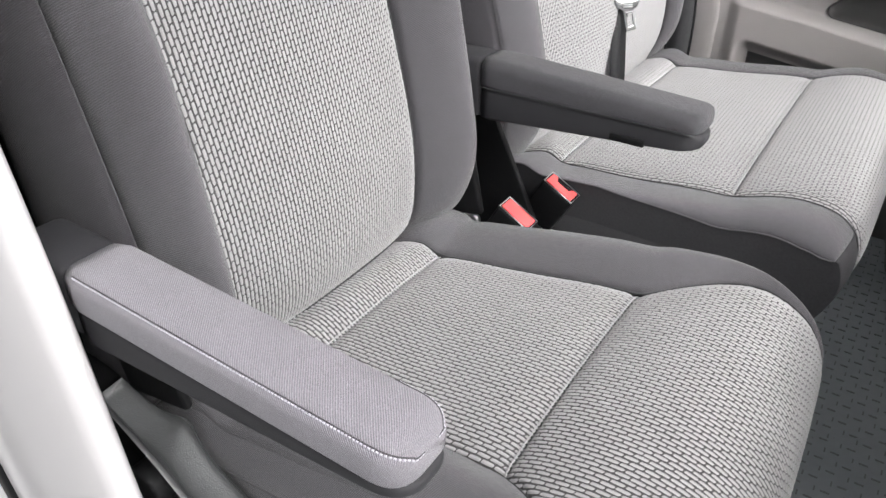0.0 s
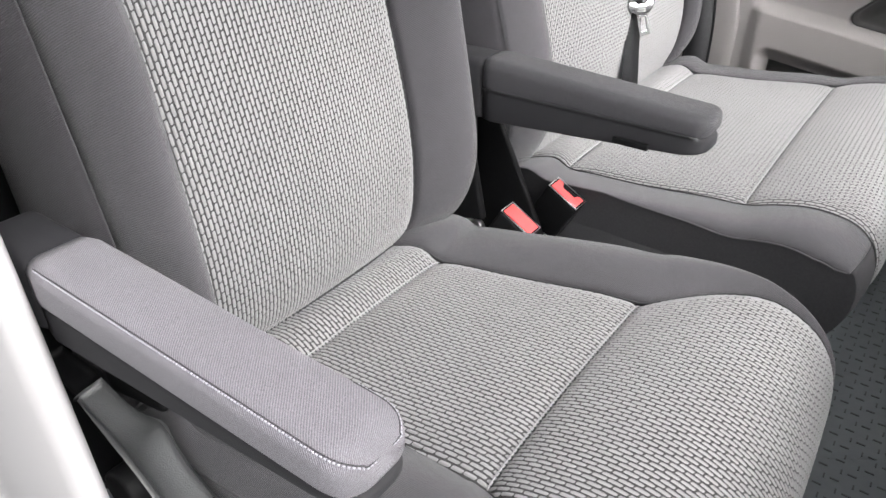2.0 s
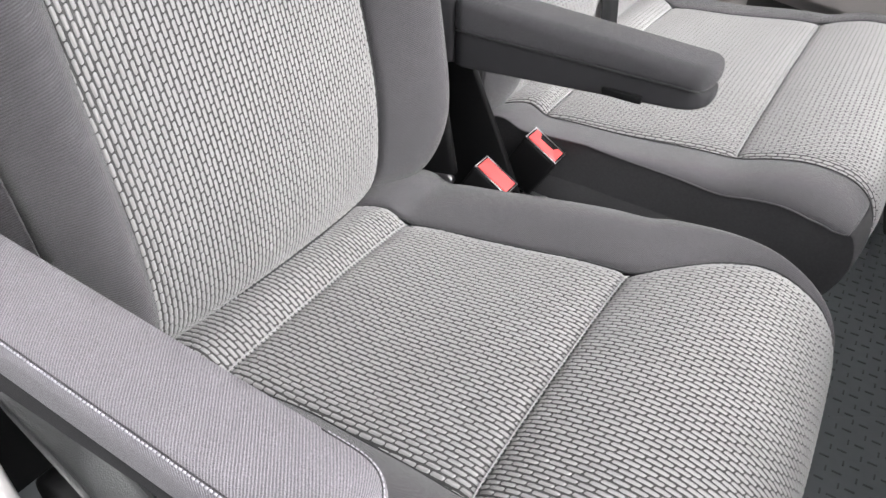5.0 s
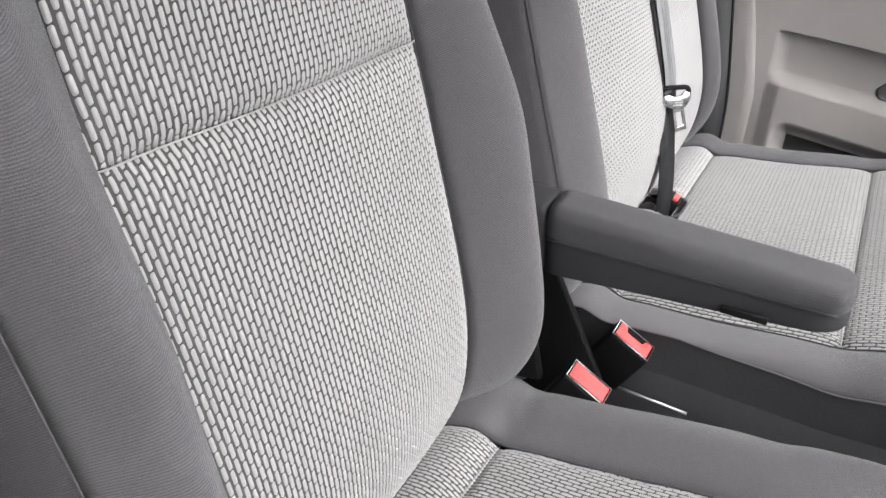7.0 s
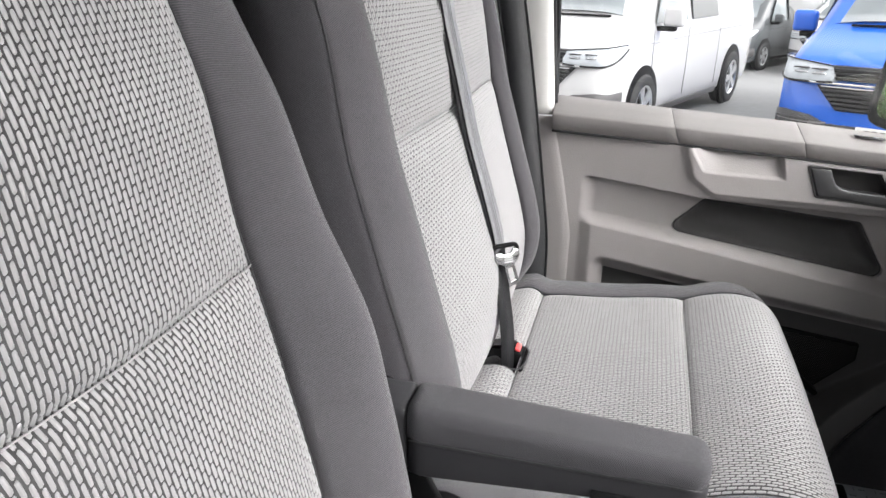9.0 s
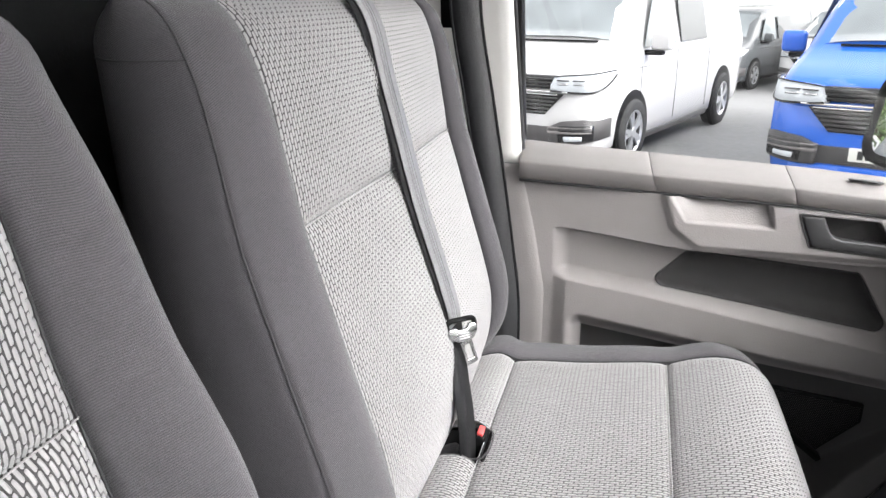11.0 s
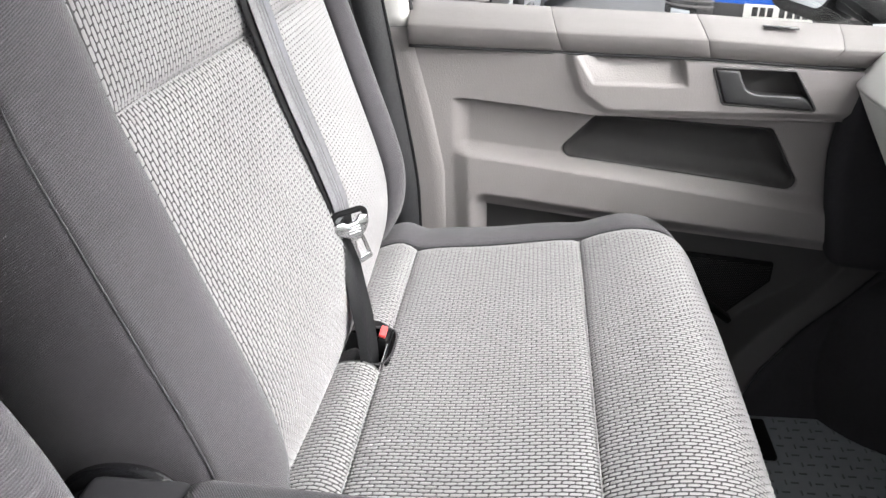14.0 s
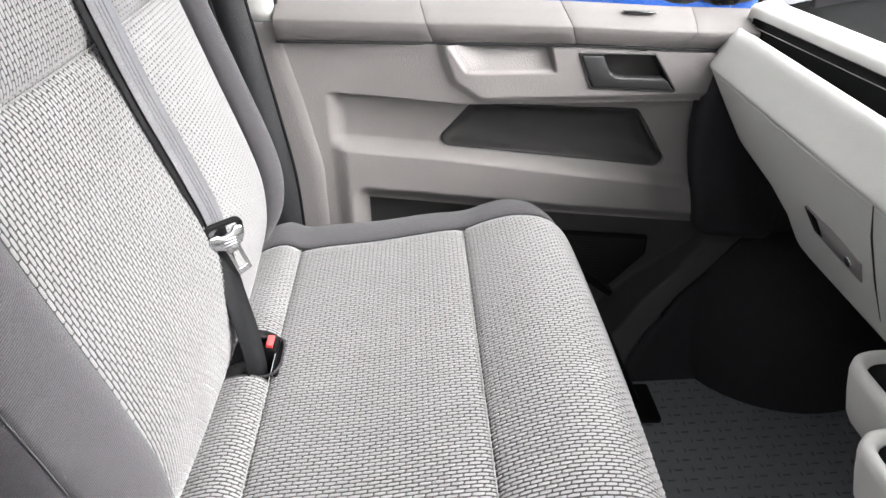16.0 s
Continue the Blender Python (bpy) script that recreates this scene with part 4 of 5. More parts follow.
def round_outline(poly, r, n=8):
    core = np.array(tucked(poly, r))
    out = []
    for k in range(len(core)):
        a, b, c = core[k - 1], core[k], core[(k + 1) % len(core)]
        d0, d1 = (b - a) / np.linalg.norm(b - a), (c - b) / np.linalg.norm(c - b)
        s = np.sign(d0[0] * d1[1] - d0[1] * d1[0])
        t0, t1 = math.atan2(-d0[0] * s, d0[1] * s), math.atan2(-d1[0] * s, d1[1] * s)
        turn = (t1 - t0 + math.pi) % (2 * math.pi) - math.pi
        for f in np.linspace(0, 1, n):
            out.append(b + r * np.array([math.cos(t0 + turn * f), math.sin(t0 + turn * f)]))
        for f in np.linspace(0, 1, 26)[1:-1]:
            e = c + r * np.array([math.cos(t1), math.sin(t1)])
            out.append((b + r * np.array([math.cos(t1), math.sin(t1)])) * (1 - f) + e * f)
    return np.array(out)


rings = []
for inset, deep in ((0.001, 0.004), (0.002, 0.0), (0.004, 0.0), (0.0065, 0.004), (0.008, 0.014), (0.0105, 0.026), (0.015, 0.038), (0.021, 0.047), (0.028, 0.053), (0.036, 0.056)):
    o = round_outline(np.array(tucked(POCKET, inset)), max(0.0175 - 0.35 * inset, 0.006))
    y = 1.945 - door_depth(o[:, 0], o[:, 1], False) + deep
    settle = float(smooth01(0.014, 0.050, deep))
    y = y * (1 - settle) + (1.928 + deep) * settle
    rings.append(np.stack([o[:, 0], y, o[:, 1]], 1))
L = np.array(rings)
back = list(range((len(L) - 1) * L.shape[1], len(L) * L.shape[1]))
sheet("pocket_liner", L.reshape(-1, 3), quads(*L.shape[:2], True).tolist() + [back], POCKET_DARK, door, "dark pocket lining")
# darker lower door with the loudspeaker grille
zz = np.linspace(0.05, 0.52, 60)
sweep = np.interp(zz, [0.086, 0.109, 0.142, 0.176, 0.208, 0.252, 0.284, 0.316, 0.359, 0.412, 0.453], [0.138, 0.147, 0.166, 0.191, 0.223, 0.266, 0.309, 0.352, 0.402, 0.433, 0.445])[:, None]
XX = -0.53 + (sweep + 0.53) * (1 - (1 - np.linspace(0, 1, 140)[None]) ** 1.5)
ZZ = np.repeat(zz[:, None], 140, 1)
band = XX - sweep
trim_y = np.interp(zz, [0.08, 0.36], [1.80, 1.93])[:, None]
lower = 1.962 + (trim_y - 1.962) * smooth01(-0.100, -0.078, band) + 0.012 * smooth01(-0.014, 0.0, band)
grid("lower_door_panel", np.stack([XX, lower, ZZ], -1), TRIM_DARK, door, "dark grey lower door panel")
grill = [(0.005, 0.395), (0.205, 0.372), (0.205, 0.33), (0.125, 0.245), (0.03, 0.30)]
part("speaker_grille", slab(grill, 1.948, 1.960, 0.003, 2), BLACK, door, "black loudspeaker grille")
bm = bmesh.new()
for i in range(52):
    for j in range(38):
        gx, gz = 0.006 + 0.004 * i + (0.002 if j % 2 else 0), 0.245 + 0.004 * j
        if inside(grill, np.array([gx]), np.array([gz]))[0] > 0.006:
            bmesh.ops.create_circle(bm, cap_ends=True, segments=5, radius=0.0011, matrix=Matrix.Translation((gx, 1.9472, gz)) @ Matrix.Rotation(radians(90), 4, "X"))
tagged(part("grille_dots", bm, TRIM_DARK, door), kind="stuff")
part("grille_edge", slab([(0.055, 0.290), (0.128, 0.232), (0.138, 0.242), (0.062, 0.302)], 1.925, 1.955, 0.004, 2), BLACK, door)
# dark release handle in its bezel
hb = tagged(new("door_release"), "slate-grey door release in a recessed bezel")
hb.parent = door
rings = []
for inset, deep in ((-0.001, 0.002), (0.0, -0.002), (0.002, -0.003), (0.0035, -0.001), (0.0045, 0.008), (0.006, 0.026), (0.008, 0.030)):
    o = round_outline(np.array(tucked(BEZEL, inset)), max(0.006 - inset, 0.001))
    rings.append(np.stack([o[:, 0], 1.8935 + deep + 0 * o[:, 0], o[:, 1]], 1))
L = np.array(rings)
sheet("bezel", L.reshape(-1, 3), quads(*L.shape[:2], True).tolist() + [list(range((len(L) - 1) * L.shape[1], len(L) * L.shape[1]))], POCKET_DARK, hb, "dark recessed bezel")
part("lever", slab([(0.016, 0.790), (0.058, 0.787), (0.064, 0.771), (0.071, 0.757), (0.080, 0.749), (0.094, 0.7455), (0.171, 0.741), (0.179, 0.736), (0.194, 0.7155), (0.041, 0.7285)], 1.889, 1.912, 0.0045, 3), HANDLE, hb, "slate-grey pull lever")
# belt rail under the window, in three lengths
def rail(name, x0b, x0t, x1b, x1t, mat):
    sec = [(1.938, 0.0), (1.912, 0.001), (1.9085, 0.004), (1.9045, 0.020), (1.9020, 0.034), (1.9032, 0.0368), (1.906, 0.0385), (1.925, 0.0455), (1.950, 0.0535), (1.990, 0.064), (1.990, 0.0)]
    loops = []
    for f in np.linspace(0, 1, 14):
        ring = []
        for y, h in sec:
            k = h / 0.063
            x = (x0b + (x0t - x0b) * k) * (1 - f) + (x1b + (x1t - x1b) * k) * f
            z = crease(x) + 0.0015 + h * np.interp(x, [-0.53, 0.0, 0.45], [1.06, 0.95, 0.88])
            ring.append((x, y, z))
        loops.append(ring)
    ob = loft(name, loops, mat, door, "grey soft belt rail under the window")
    bv = ob.modifiers.new("edge", "BEVEL")
    bv.width, bv.segments, bv.limit_method, bv.angle_limit = 0.0012, 2, "ANGLE", radians(40)
    return ob


rail("belt_rail", -0.526, -0.526, -0.2478, -0.2703, RAIL)
rail("belt_rail", -0.2472, -0.2697, 0.0098, -0.0082, RAIL)
rail("belt_rail", 0.0104, -0.0076, 0.205, 0.24, RAIL)
rail("belt_rail", 0.2056, 0.2406, 0.42, 0.42, RAIL)
gx = np.linspace(-0.526, 0.42, 40)
tube("rail_gap", np.stack([gx, np.full(40, 1.912), crease(gx) + 0.0005], 1), 0.003, SEAM, door, "dark joint under the belt rail")
part("lock_slot", box((0.060, 0.014, 0.003), (0.13, 1.950, 0.8480), 0.001, 1, Euler((0, 0.073, 0)).to_matrix()), GLOSSBLACK, door, "black lock-button slot")
glass = part("window_pane", box((1.25, 0.004, 0.86), (0.06, 1.992, 1.18), 0), GLASS, door, "clear side window", smooth=False)
glass.visible_shadow = False
part("window_seal", slab([(-0.549, 0.895), (-0.526, 0.895), (-0.552, 1.60), (-0.575, 1.60)], 1.962, 2.005, 0.003, 2), BLACK, door, "black window seal")
part("window_frame", slab([(-0.58, 1.60), (0.30, 1.60), (0.66, 0.86), (0.72, 0.86), (0.34, 1.68), (-0.58, 1.68)], 1.965, 2.02, 0.004, 1), BLACK, door, "dark window frame")
part("outer_skin", slab([(-0.52, -0.20), (0.70, -0.20), (0.70, 0.79), (-0.52, 0.83)], 2.0, 2.03, 0.004, 1), PAINT_WHITE, door, "white painted outer door skin")
# exterior mirror
mir = tagged(new("door_mirror"), "black-cased exterior mirror")
mir.parent = door
MM = Matrix.Translation((0.275, 2.275, 0.908)) @ Matrix.Rotation(radians(14), 4, "Z") @ Matrix.Rotation(radians(9), 4, "Y")
loops = []
for dx, k in ((0.0, 0.80), (-0.010, 0.86), (-0.014, 0.95), (0.0, 1.0), (0.03, 1.0), (0.06, 0.93), (0.085, 0.78), (0.10, 0.5)):
    loops.append([MM @ Vector((dx, a * k, b * k)) for a, b in rounded_loop(0.115, 0.105, 0.05)])
loft("mirror_case", loops, BLACK, mir, "black mirror case")
bm = slab(rounded_loop(0.091, 0.081, 0.042), -0.004, -0.001, 0, plane="yz")
bmesh.ops.transform(bm, matrix=MM, verts=bm.verts)
part("mirror_glass", bm, MIRROR, mir, "mirror glass", smooth=False)
part("mirror_arm", box((0.06, 0.16, 0.05), (0.32, 2.10, 0.86), 0.015, 3), BLACK, mir)

# passenger door pillar
pillar = thing("pillar_1", "door pillar with pale upper and grey lower trim", "pillar", kind="structure")
def left_edge(z):
    return np.interp(z, [0.05, 0.30, 0.47, 0.58, 0.708, 0.83, 0.87, 1.19, 1.7], [-0.470, -0.468, -0.464, -0.463, -0.486, -0.514, -0.528, -0.553, -0.59])


def pillar_trim(name, z0, z1, mat, label):
    zs = np.linspace(z0, z1, 40)
    sec = [(-0.20, 1.905), (-0.16, 1.926), (-0.10, 1.927), (-0.06, 1.925), (-0.030, 1.922), (-0.014, 1.922), (-0.006, 1.925), (0.0, 1.932), (0.0015, 1.948), (0.0, 1.975)]
    P = np.zeros((len(zs), len(sec), 3))
    for k, (dx, y) in enumerate(sec):
        P[:, k] = np.stack([left_edge(zs) + dx, np.full(len(zs), y), zs], 1)
    return grid(name, P, mat, pillar, label, flip=True, thick=0.004)


pillar_trim("upper_trim", 0.860, 1.62, PALE, "pale plastic upper trim")
pillar_trim("lower_trim", 0.06, 0.857, TRIM, "grey plastic lower trim")
zs = np.linspace(0.08, 1.6, 60)
tube("door_gap", np.stack([left_edge(zs) + 0.004, np.full(60, 1.950), zs], 1), 0.004, SEAM, pillar)
part("belt_guide", box((0.10, 0.012, 0.26), (-0.650, 1.931, 1.255), 0.008, 2), BLACK, pillar, "black belt guide slot")

# dashboard
dash = thing("dashboard", "pale grey van dashboard with open tray and glovebox", "dashboard")
def along(name, prof, y0, y1, mat, label="", n=40, smooth_n=60, slant=False, drawn=False):
    c = curve(prof, smooth_n)
    ys = np.linspace(y0, y1, n)
    P = np.zeros((n, len(c), 3))
    P[..., 1] = ys[:, None]
    P[..., 0] = c[None, :, 0]
    P[..., 2] = c[None, :, 1]
    if drawn:
        # the tray narrows towards the door
        pull = np.clip(-0.078 + 0.11 * (1.92 - ys), -0.09, 0.0)[:, None]
        P[..., 0] += pull * np.clip((c[None, :, 0] - 0.305) / 0.113, 0, 1)
    if slant:
        # the end is cut back below the front edge
        end = np.interp(c[:, 1], [0.52, 0.60, 0.63, 0.66, 0.76], [1.62, 1.65, 1.70, 1.82, y1])
        P[..., 1] = y0 + (end - y0)[None] * np.linspace(0, 1, n)[:, None]
        e = smooth01(y1 - 0.07, y1, ys)[:, None]
        P[..., 2] -= 0.008 * e * np.clip((c[None, :, 1] - 0.775) / 0.05, 0, 1)
        P[..., 0] += 0.012 * e**2
    return grid(name, P, mat, dash, label, thick=0.004)


along("fascia", [(0.309, 0.812), (0.304, 0.825), (0.294, 0.829), (0.282, 0.820), (0.2660, 0.7945), (0.2505, 0.770), (0.2480, 0.764), (0.2490, 0.760)], 0.30, 1.918, DASH, "pale grey fascia", slant=True)
along("glovebox_lid", [(0.2500, 0.7585), (0.2525, 0.750), (0.266, 0.708), (0.287, 0.648), (0.312, 0.585), (0.328, 0.552), (0.345, 0.540), (0.40, 0.525)], 0.30, 1.916, DASH, "pale grey glovebox lid", slant=True)
along("tray", [(0.305, 0.815), (0.312, 0.785), (0.345, 0.772), (0.400, 0.775), (0.412, 0.800), (0.418, 0.835)], 0.30, 1.93, BLACK, "black open tray", smooth_n=30, drawn=True)
for k, (tx, tz) in enumerate(((0.352, 0.776), (0.372, 0.778), (0.392, 0.780))):
    along("tray_rib", [(tx - 0.004, tz - 0.002), (tx, tz + 0.006), (tx + 0.004, tz - 0.002)], 0.30, 1.86, TRIM_DARK, smooth_n=8, n=40, drawn=True)
along("top_edge", [(0.417, 0.820), (0.420, 0.845), (0.430, 0.853), (0.460, 0.858), (0.478, 0.852), (0.482, 0.835)], 0.30, 1.95, DASH, "pale grey rear ridge", smooth_n=30, drawn=True)
along("top_pad", [(0.480, 0.835), (0.56, 0.850), (0.75, 0.872), (0.96, 0.885)], 0.20, 1.98, LINING, "black windscreen pad", smooth_n=20, drawn=True)
# glovebox lock in a sunk plate
lm = Matrix.Translation((0.2895, 1.455, 0.645)) @ Matrix.Rotation(radians(-21), 4, "Y")
bm = slab([(0.075, 0.020), (0.050, -0.016), (-0.070, -0.024), (-0.075, 0.012), (0.0, 0.020)], -0.0035, 0.001, 0.001, 1, plane="yz")
bmesh.ops.transform(bm, matrix=lm, verts=bm.verts)
part("lock_plate", bm, TRIM, dash, "grey sunken lock plate")
bm = slab([(0.074, 0.019), (0.052, -0.012), (0.030, -0.010), (0.040, 0.017)], -0.0045, 0.0, 0, plane="yz")
bmesh.ops.transform(bm, matrix=lm, verts=bm.verts)
part("lock_recess", bm, BLACK, dash)
bm = disc(0.008, 0.006, (-0.004, -0.045, -0.004), "x", 20, 0.001)
bmesh.ops.transform(bm, matrix=lm, verts=bm.verts)
part("lock", bm, CHROME, dash, "bright lock barrel")
part("centre_pod", box((0.16, 0.50, 0.24), (0.385, 1.03, 0.71), 0.03, 4, Euler((0, radians(-12), 0)).to_matrix()), DASH, dash, "pale grey centre console pod")
# unseen block, added to stop door light reaching footwell and lower door
part("footwell_light_block", box((0.36, 0.30, 0.34), (0.56, 1.05, 0.50), 0.03, 3), BLACK, dash, "unseen black block added to keep light off the footwell")
tube("lid_gap", [(0.2500, 1.345, 0.762), (0.263, 1.35, 0.715), (0.286, 1.35, 0.650), (0.313, 1.35, 0.585)], 0.0016, SEAM, dash)
# cup holders pulled out from the console
cups = thing("cup_holder", "pale grey double cup holder tray", "cup holder")
for cx, cy in ((0.270, 1.205), (0.213, 1.082)):
    holder = tagged(new("holder"), "pale grey rounded cup ring")
    holder.parent = cups
    def ring(w, z):
        return [(cx + a, cy + b, z) for a, b in rounded_loop(w, w, 0.58 * w, 9)]
    loft("cup_ring", [ring(*s) for s in ((0.048, 0.530), (0.053, 0.541), (0.058, 0.568), (0.0615, 0.596), (0.0605, 0.606), (0.0565, 0.611), (0.0515, 0.6115), (0.0485, 0.608), (0.0465, 0.601), (0.0455, 0.588))], PALE, holder, "pale grey ring", cap=False)
    loft("cup_well", [ring(*s) for s in ((0.0457, 0.599), (0.0450, 0.578), (0.0425, 0.536))], BLACK, holder, "black well")
part("bracket", box((0.34, 0.10, 0.03), (0.44, 1.15, 0.530), 0.008, 2), DASH, cups, "pale grey bracket under the dashboard")

# floor with a textured rubber mat
floor = thing("floor", "dark rubber cab floor", "floor", kind="structure")
part("floor_pan", box((1.90, 1.86, 0.30), (0.02, 1.08, -0.064), 0), RUBBER, floor, "dark rubber floor", smooth=False)
mat = thing("floor_mat", "dark grey rubber mat with a dashed tread", "mat")
part("mat", slab([(-0.05, 0.49), (0.535, 0.49), (0.535, 1.49), (-0.05, 1.10)], 0.080, 0.096, 0.003, 2, plane="xy"), RUBBER, mat)
bm = bmesh.new()
for i in range(44):
    for j in range(60):
        x, y = -0.10 + 0.022 * i, 0.50 + 0.024 * j
        top = 0.0965 if (x < 0.53 and y < 1.128 + 0.667 * x) else 0.0867
        if (i + j) % 2:
            box((0.014, 0.0025, 0.002), (x, y, top), 0, bm=bm)
        else:
            box((0.0025, 0.010, 0.002), (x + 0.006, y, top), 0, bm=bm)
tagged(part("tread", bm, RUBBER_RIB, mat, "raised dashed tread", smooth=False), kind="stuff")
# footwell lining with the wheel arch
well = thing("footwell", "black carpeted footwell with a wheel arch bulge", "footwell", kind="structure")
# dark panel stands in for the dashboard's soft shadow on the door
part("dash_shadow_panel", slab([(0.262, 0.772), (0.248, 0.70), (0.244, 0.63), (0.254, 0.55), (0.268, 0.49), (0.284, 0.40), (0.45, 0.38), (0.46, 0.79)], 1.884, 1.945, 0.026, 6), CARPET, well, "dark panel added for the dashboard's shadow on the door")
part("fire_wall", box((0.03, 1.86, 0.85), (0.80, 1.08, 0.47), 0), CARPET, well)
XX = sweep + (0.95 - sweep) * np.linspace(0, 1, 30)[None]
P = np.stack([XX, np.repeat(trim_y + 0.006, 30, 1), np.repeat(zz[:, None], 30, 1)], -1)
grid("side_wall", P, CARPET, well, "black carpeted side lining", thick=0.006, flip=True)
part("upper_side_wall", box((0.50, 0.012, 0.36), (0.70, 1.95, 0.69), 0.003), CARPET, well, "black carpeted side lining")
bm = bmesh.new()
bmesh.ops.create_uvsphere(bm, u_segments=48, v_segments=28, radius=1, matrix=Matrix.Translation((0.52, 1.93, 0.10)) @ Matrix.Diagonal((0.25, 0.245, 0.28, 1)))
part("wheel_arch", bm, CARPET, well, "black carpeted wheel arch")
# shell of the cab
shell = thing("wall_cab", "cab shell with dark bulkhead", "wall", kind="structure")
part("bulkhead", box((0.03, 1.95, 1.85), (-0.93, 1.09, 0.82), 0), LINING, shell, "dark bulkhead lining", smooth=False)
part("rear_side", box((0.22, 0.04, 1.75), (-0.82, 1.985, 0.85), 0), LINING, shell, smooth=False)
part("roof_skin", box((1.30, 1.95, 0.02), (-0.27, 1.09, 1.765), 0), PAINT_WHITE, shell, smooth=False)
part("screen_post", slab([(0.36, 1.68), (0.42, 1.75), (1.02, 0.90), (0.94, 0.88)], 1.93, 2.0, 0.004, 1), PALE, shell)
part("screen_post", slab([(0.36, 1.68), (0.42, 1.75), (1.02, 0.90), (0.94, 0.88)], 0.13, 0.20, 0.004, 1), PALE, shell)
tagged(part("ceiling", box((1.30, 1.90, 0.02), (-0.27, 1.09, 1.735), 0), HEADLINER, smooth=False), "pale cloth headliner", "ceiling", kind="structure")
ws = thing("window_1", "clear windscreen", "window", kind="structure")
pane = part("pane", slab([(0.385, 1.73), (0.391, 1.735), (0.976, 0.893), (0.970, 0.888)], 0.2, 1.94), GLASS, ws, smooth=False)
pane.visible_shadow = False
# driver's side door pillar, painted white
post = thing("pillar_2", "white painted pillar at the driver's door opening", "pillar", kind="structure")
zs = np.linspace(-0.30, 1.75, 90)
ex = np.interp(zs, [-0.3, 0.2, 0.45, 0.54, 0.66, 0.75, 0.86, 1.2, 1.75], [-0.36, -0.43, -0.470, -0.478, -0.483, -0.493, -0.508, -0.565, -0.66])
ex = -0.020 + np.convolve(np.pad(ex, 6, mode="edge"), np.ones(13) / 13, "valid")
sec = [(-0.035, 0.262), (-0.012, 0.256), (-0.001, 0.250), (0.002, 0.243), (-0.004, 0.235), (-0.020, 0.230), (-0.06, 0.226), (-0.12, 0.222), (-0.20, 0.220), (-0.235, 0.224), (-0.245, 0.24), (-0.245, 0.285)]
P = np.zeros((len(zs), len(sec), 3))
for k, (dx, y) in enumerate(sec):
    P[:, k] = np.stack([ex + dx, np.full(len(zs), y), zs], 1)
grid("painted_post", P, PAINT_POST, post, "white body paint", thick=0.004)
P2 = np.stack([np.stack([ex + dx, np.full(len(zs), y), zs], 1) for dx, y in ((-0.245, 0.236), (-0.262, 0.226), (-0.285, 0.226), (-0.30, 0.24))], 1)
grid("door_seal", P2, BLACK, post, "black rubber seal")
part("inner_post", box((0.16, 0.03, 1.70), (-0.86, 0.305, 0.85), 0.01, 2), BLACK, post, "black inner trim")
part("body_side", box((0.20, 0.06, 2.0), (-0.885, 0.22, 0.75), 0.01, 2), PAINT_WHITE, post, "white body side")
part("door_sill", box((1.20, 0.10, 0.30), (0.10, 0.155, -0.10), 0.03, 3), BLACK, post, "black step at the door sill")


# ---- outside: wet asphalt yard, parked vans, trees ----
GZ = -0.52
SLOPE, BREAK = 0.10, 12.5


def ground_at(y):
    """The yard falls away gently beyond the first row of vans."""
    return GZ - SLOPE * np.clip(y - BREAK, 0, 6.5)


ground = thing("ground", "worn grey asphalt yard", "ground", kind="structure")
rr = np.r_[0.3, np.geomspace(1.5, 900, 90)]
aa = np.linspace(0, 2 * np.pi, 96, endpoint=False)
P = np.stack([rr[:, None] * np.cos(aa), 1 + rr[:, None] * np.sin(aa), ground_at(1 + rr[:, None] * np.sin(aa))], -1)
sheet("asphalt", P.reshape(-1, 3), quads(len(rr), 96, True), ASPHALT, ground)


def wheel(parent, x, side):
    w = tagged(new("wheel"), "road wheel with a bright alloy rim")
    w.parent = parent
    y = side * 0.885
    prof = [(0.225, -0.10), (0.30, -0.11), (0.335, -0.085), (0.34, 0.0), (0.335, 0.085), (0.30, 0.11), (0.225, 0.10)]
    a = np.linspace(0, 2 * np.pi, 40, endpoint=False)
    L = [[(x + r * math.cos(b), y + d, 0.34 + r * math.sin(b)) for b in a] for r, d in prof]
    loft("tyre", L, TYRE, w, "black tyre", cap=False)
    rim = tagged(new("rim"), "bright multi-spoke alloy rim")
    rim.parent = w
    o = y + side * 0.085
    part("dish", disc(0.222, 0.02, (x, o - side * 0.05, 0.34), "y", 40), GLOSSBLACK, rim)
    part("hub", disc(0.055, 0.03, (x, o, 0.34), "y", 24, 0.006), ALLOY, rim)
    L = [[(x + r * math.cos(b), d, 0.34 + r * math.sin(b)) for b in a] for r, d in ((0.205, o - side * 0.03), (0.212, o + side * 0.014), (0.232, o + side * 0.014), (0.234, o - side * 0.03))]
    loft("rim_ring", L, ALLOY, rim, cap=False)
    for k in range(5):
        for d in (-0.16, 0.16):
            b = 2 * math.pi * k / 5 + d
            m = Matrix.Translation((x + 0.125 * math.cos(b), o, 0.34 + 0.125 * math.sin(b))) @ Matrix.Rotation(-b, 4, "Y")
            bm = bmesh.new()
            bmesh.ops.create_cube(bm, size=1, matrix=m @ Matrix.Diagonal((0.19, 0.022, 0.042, 1)))
            part("spoke", bm, ALLOY, rim, smooth=False)
    return w


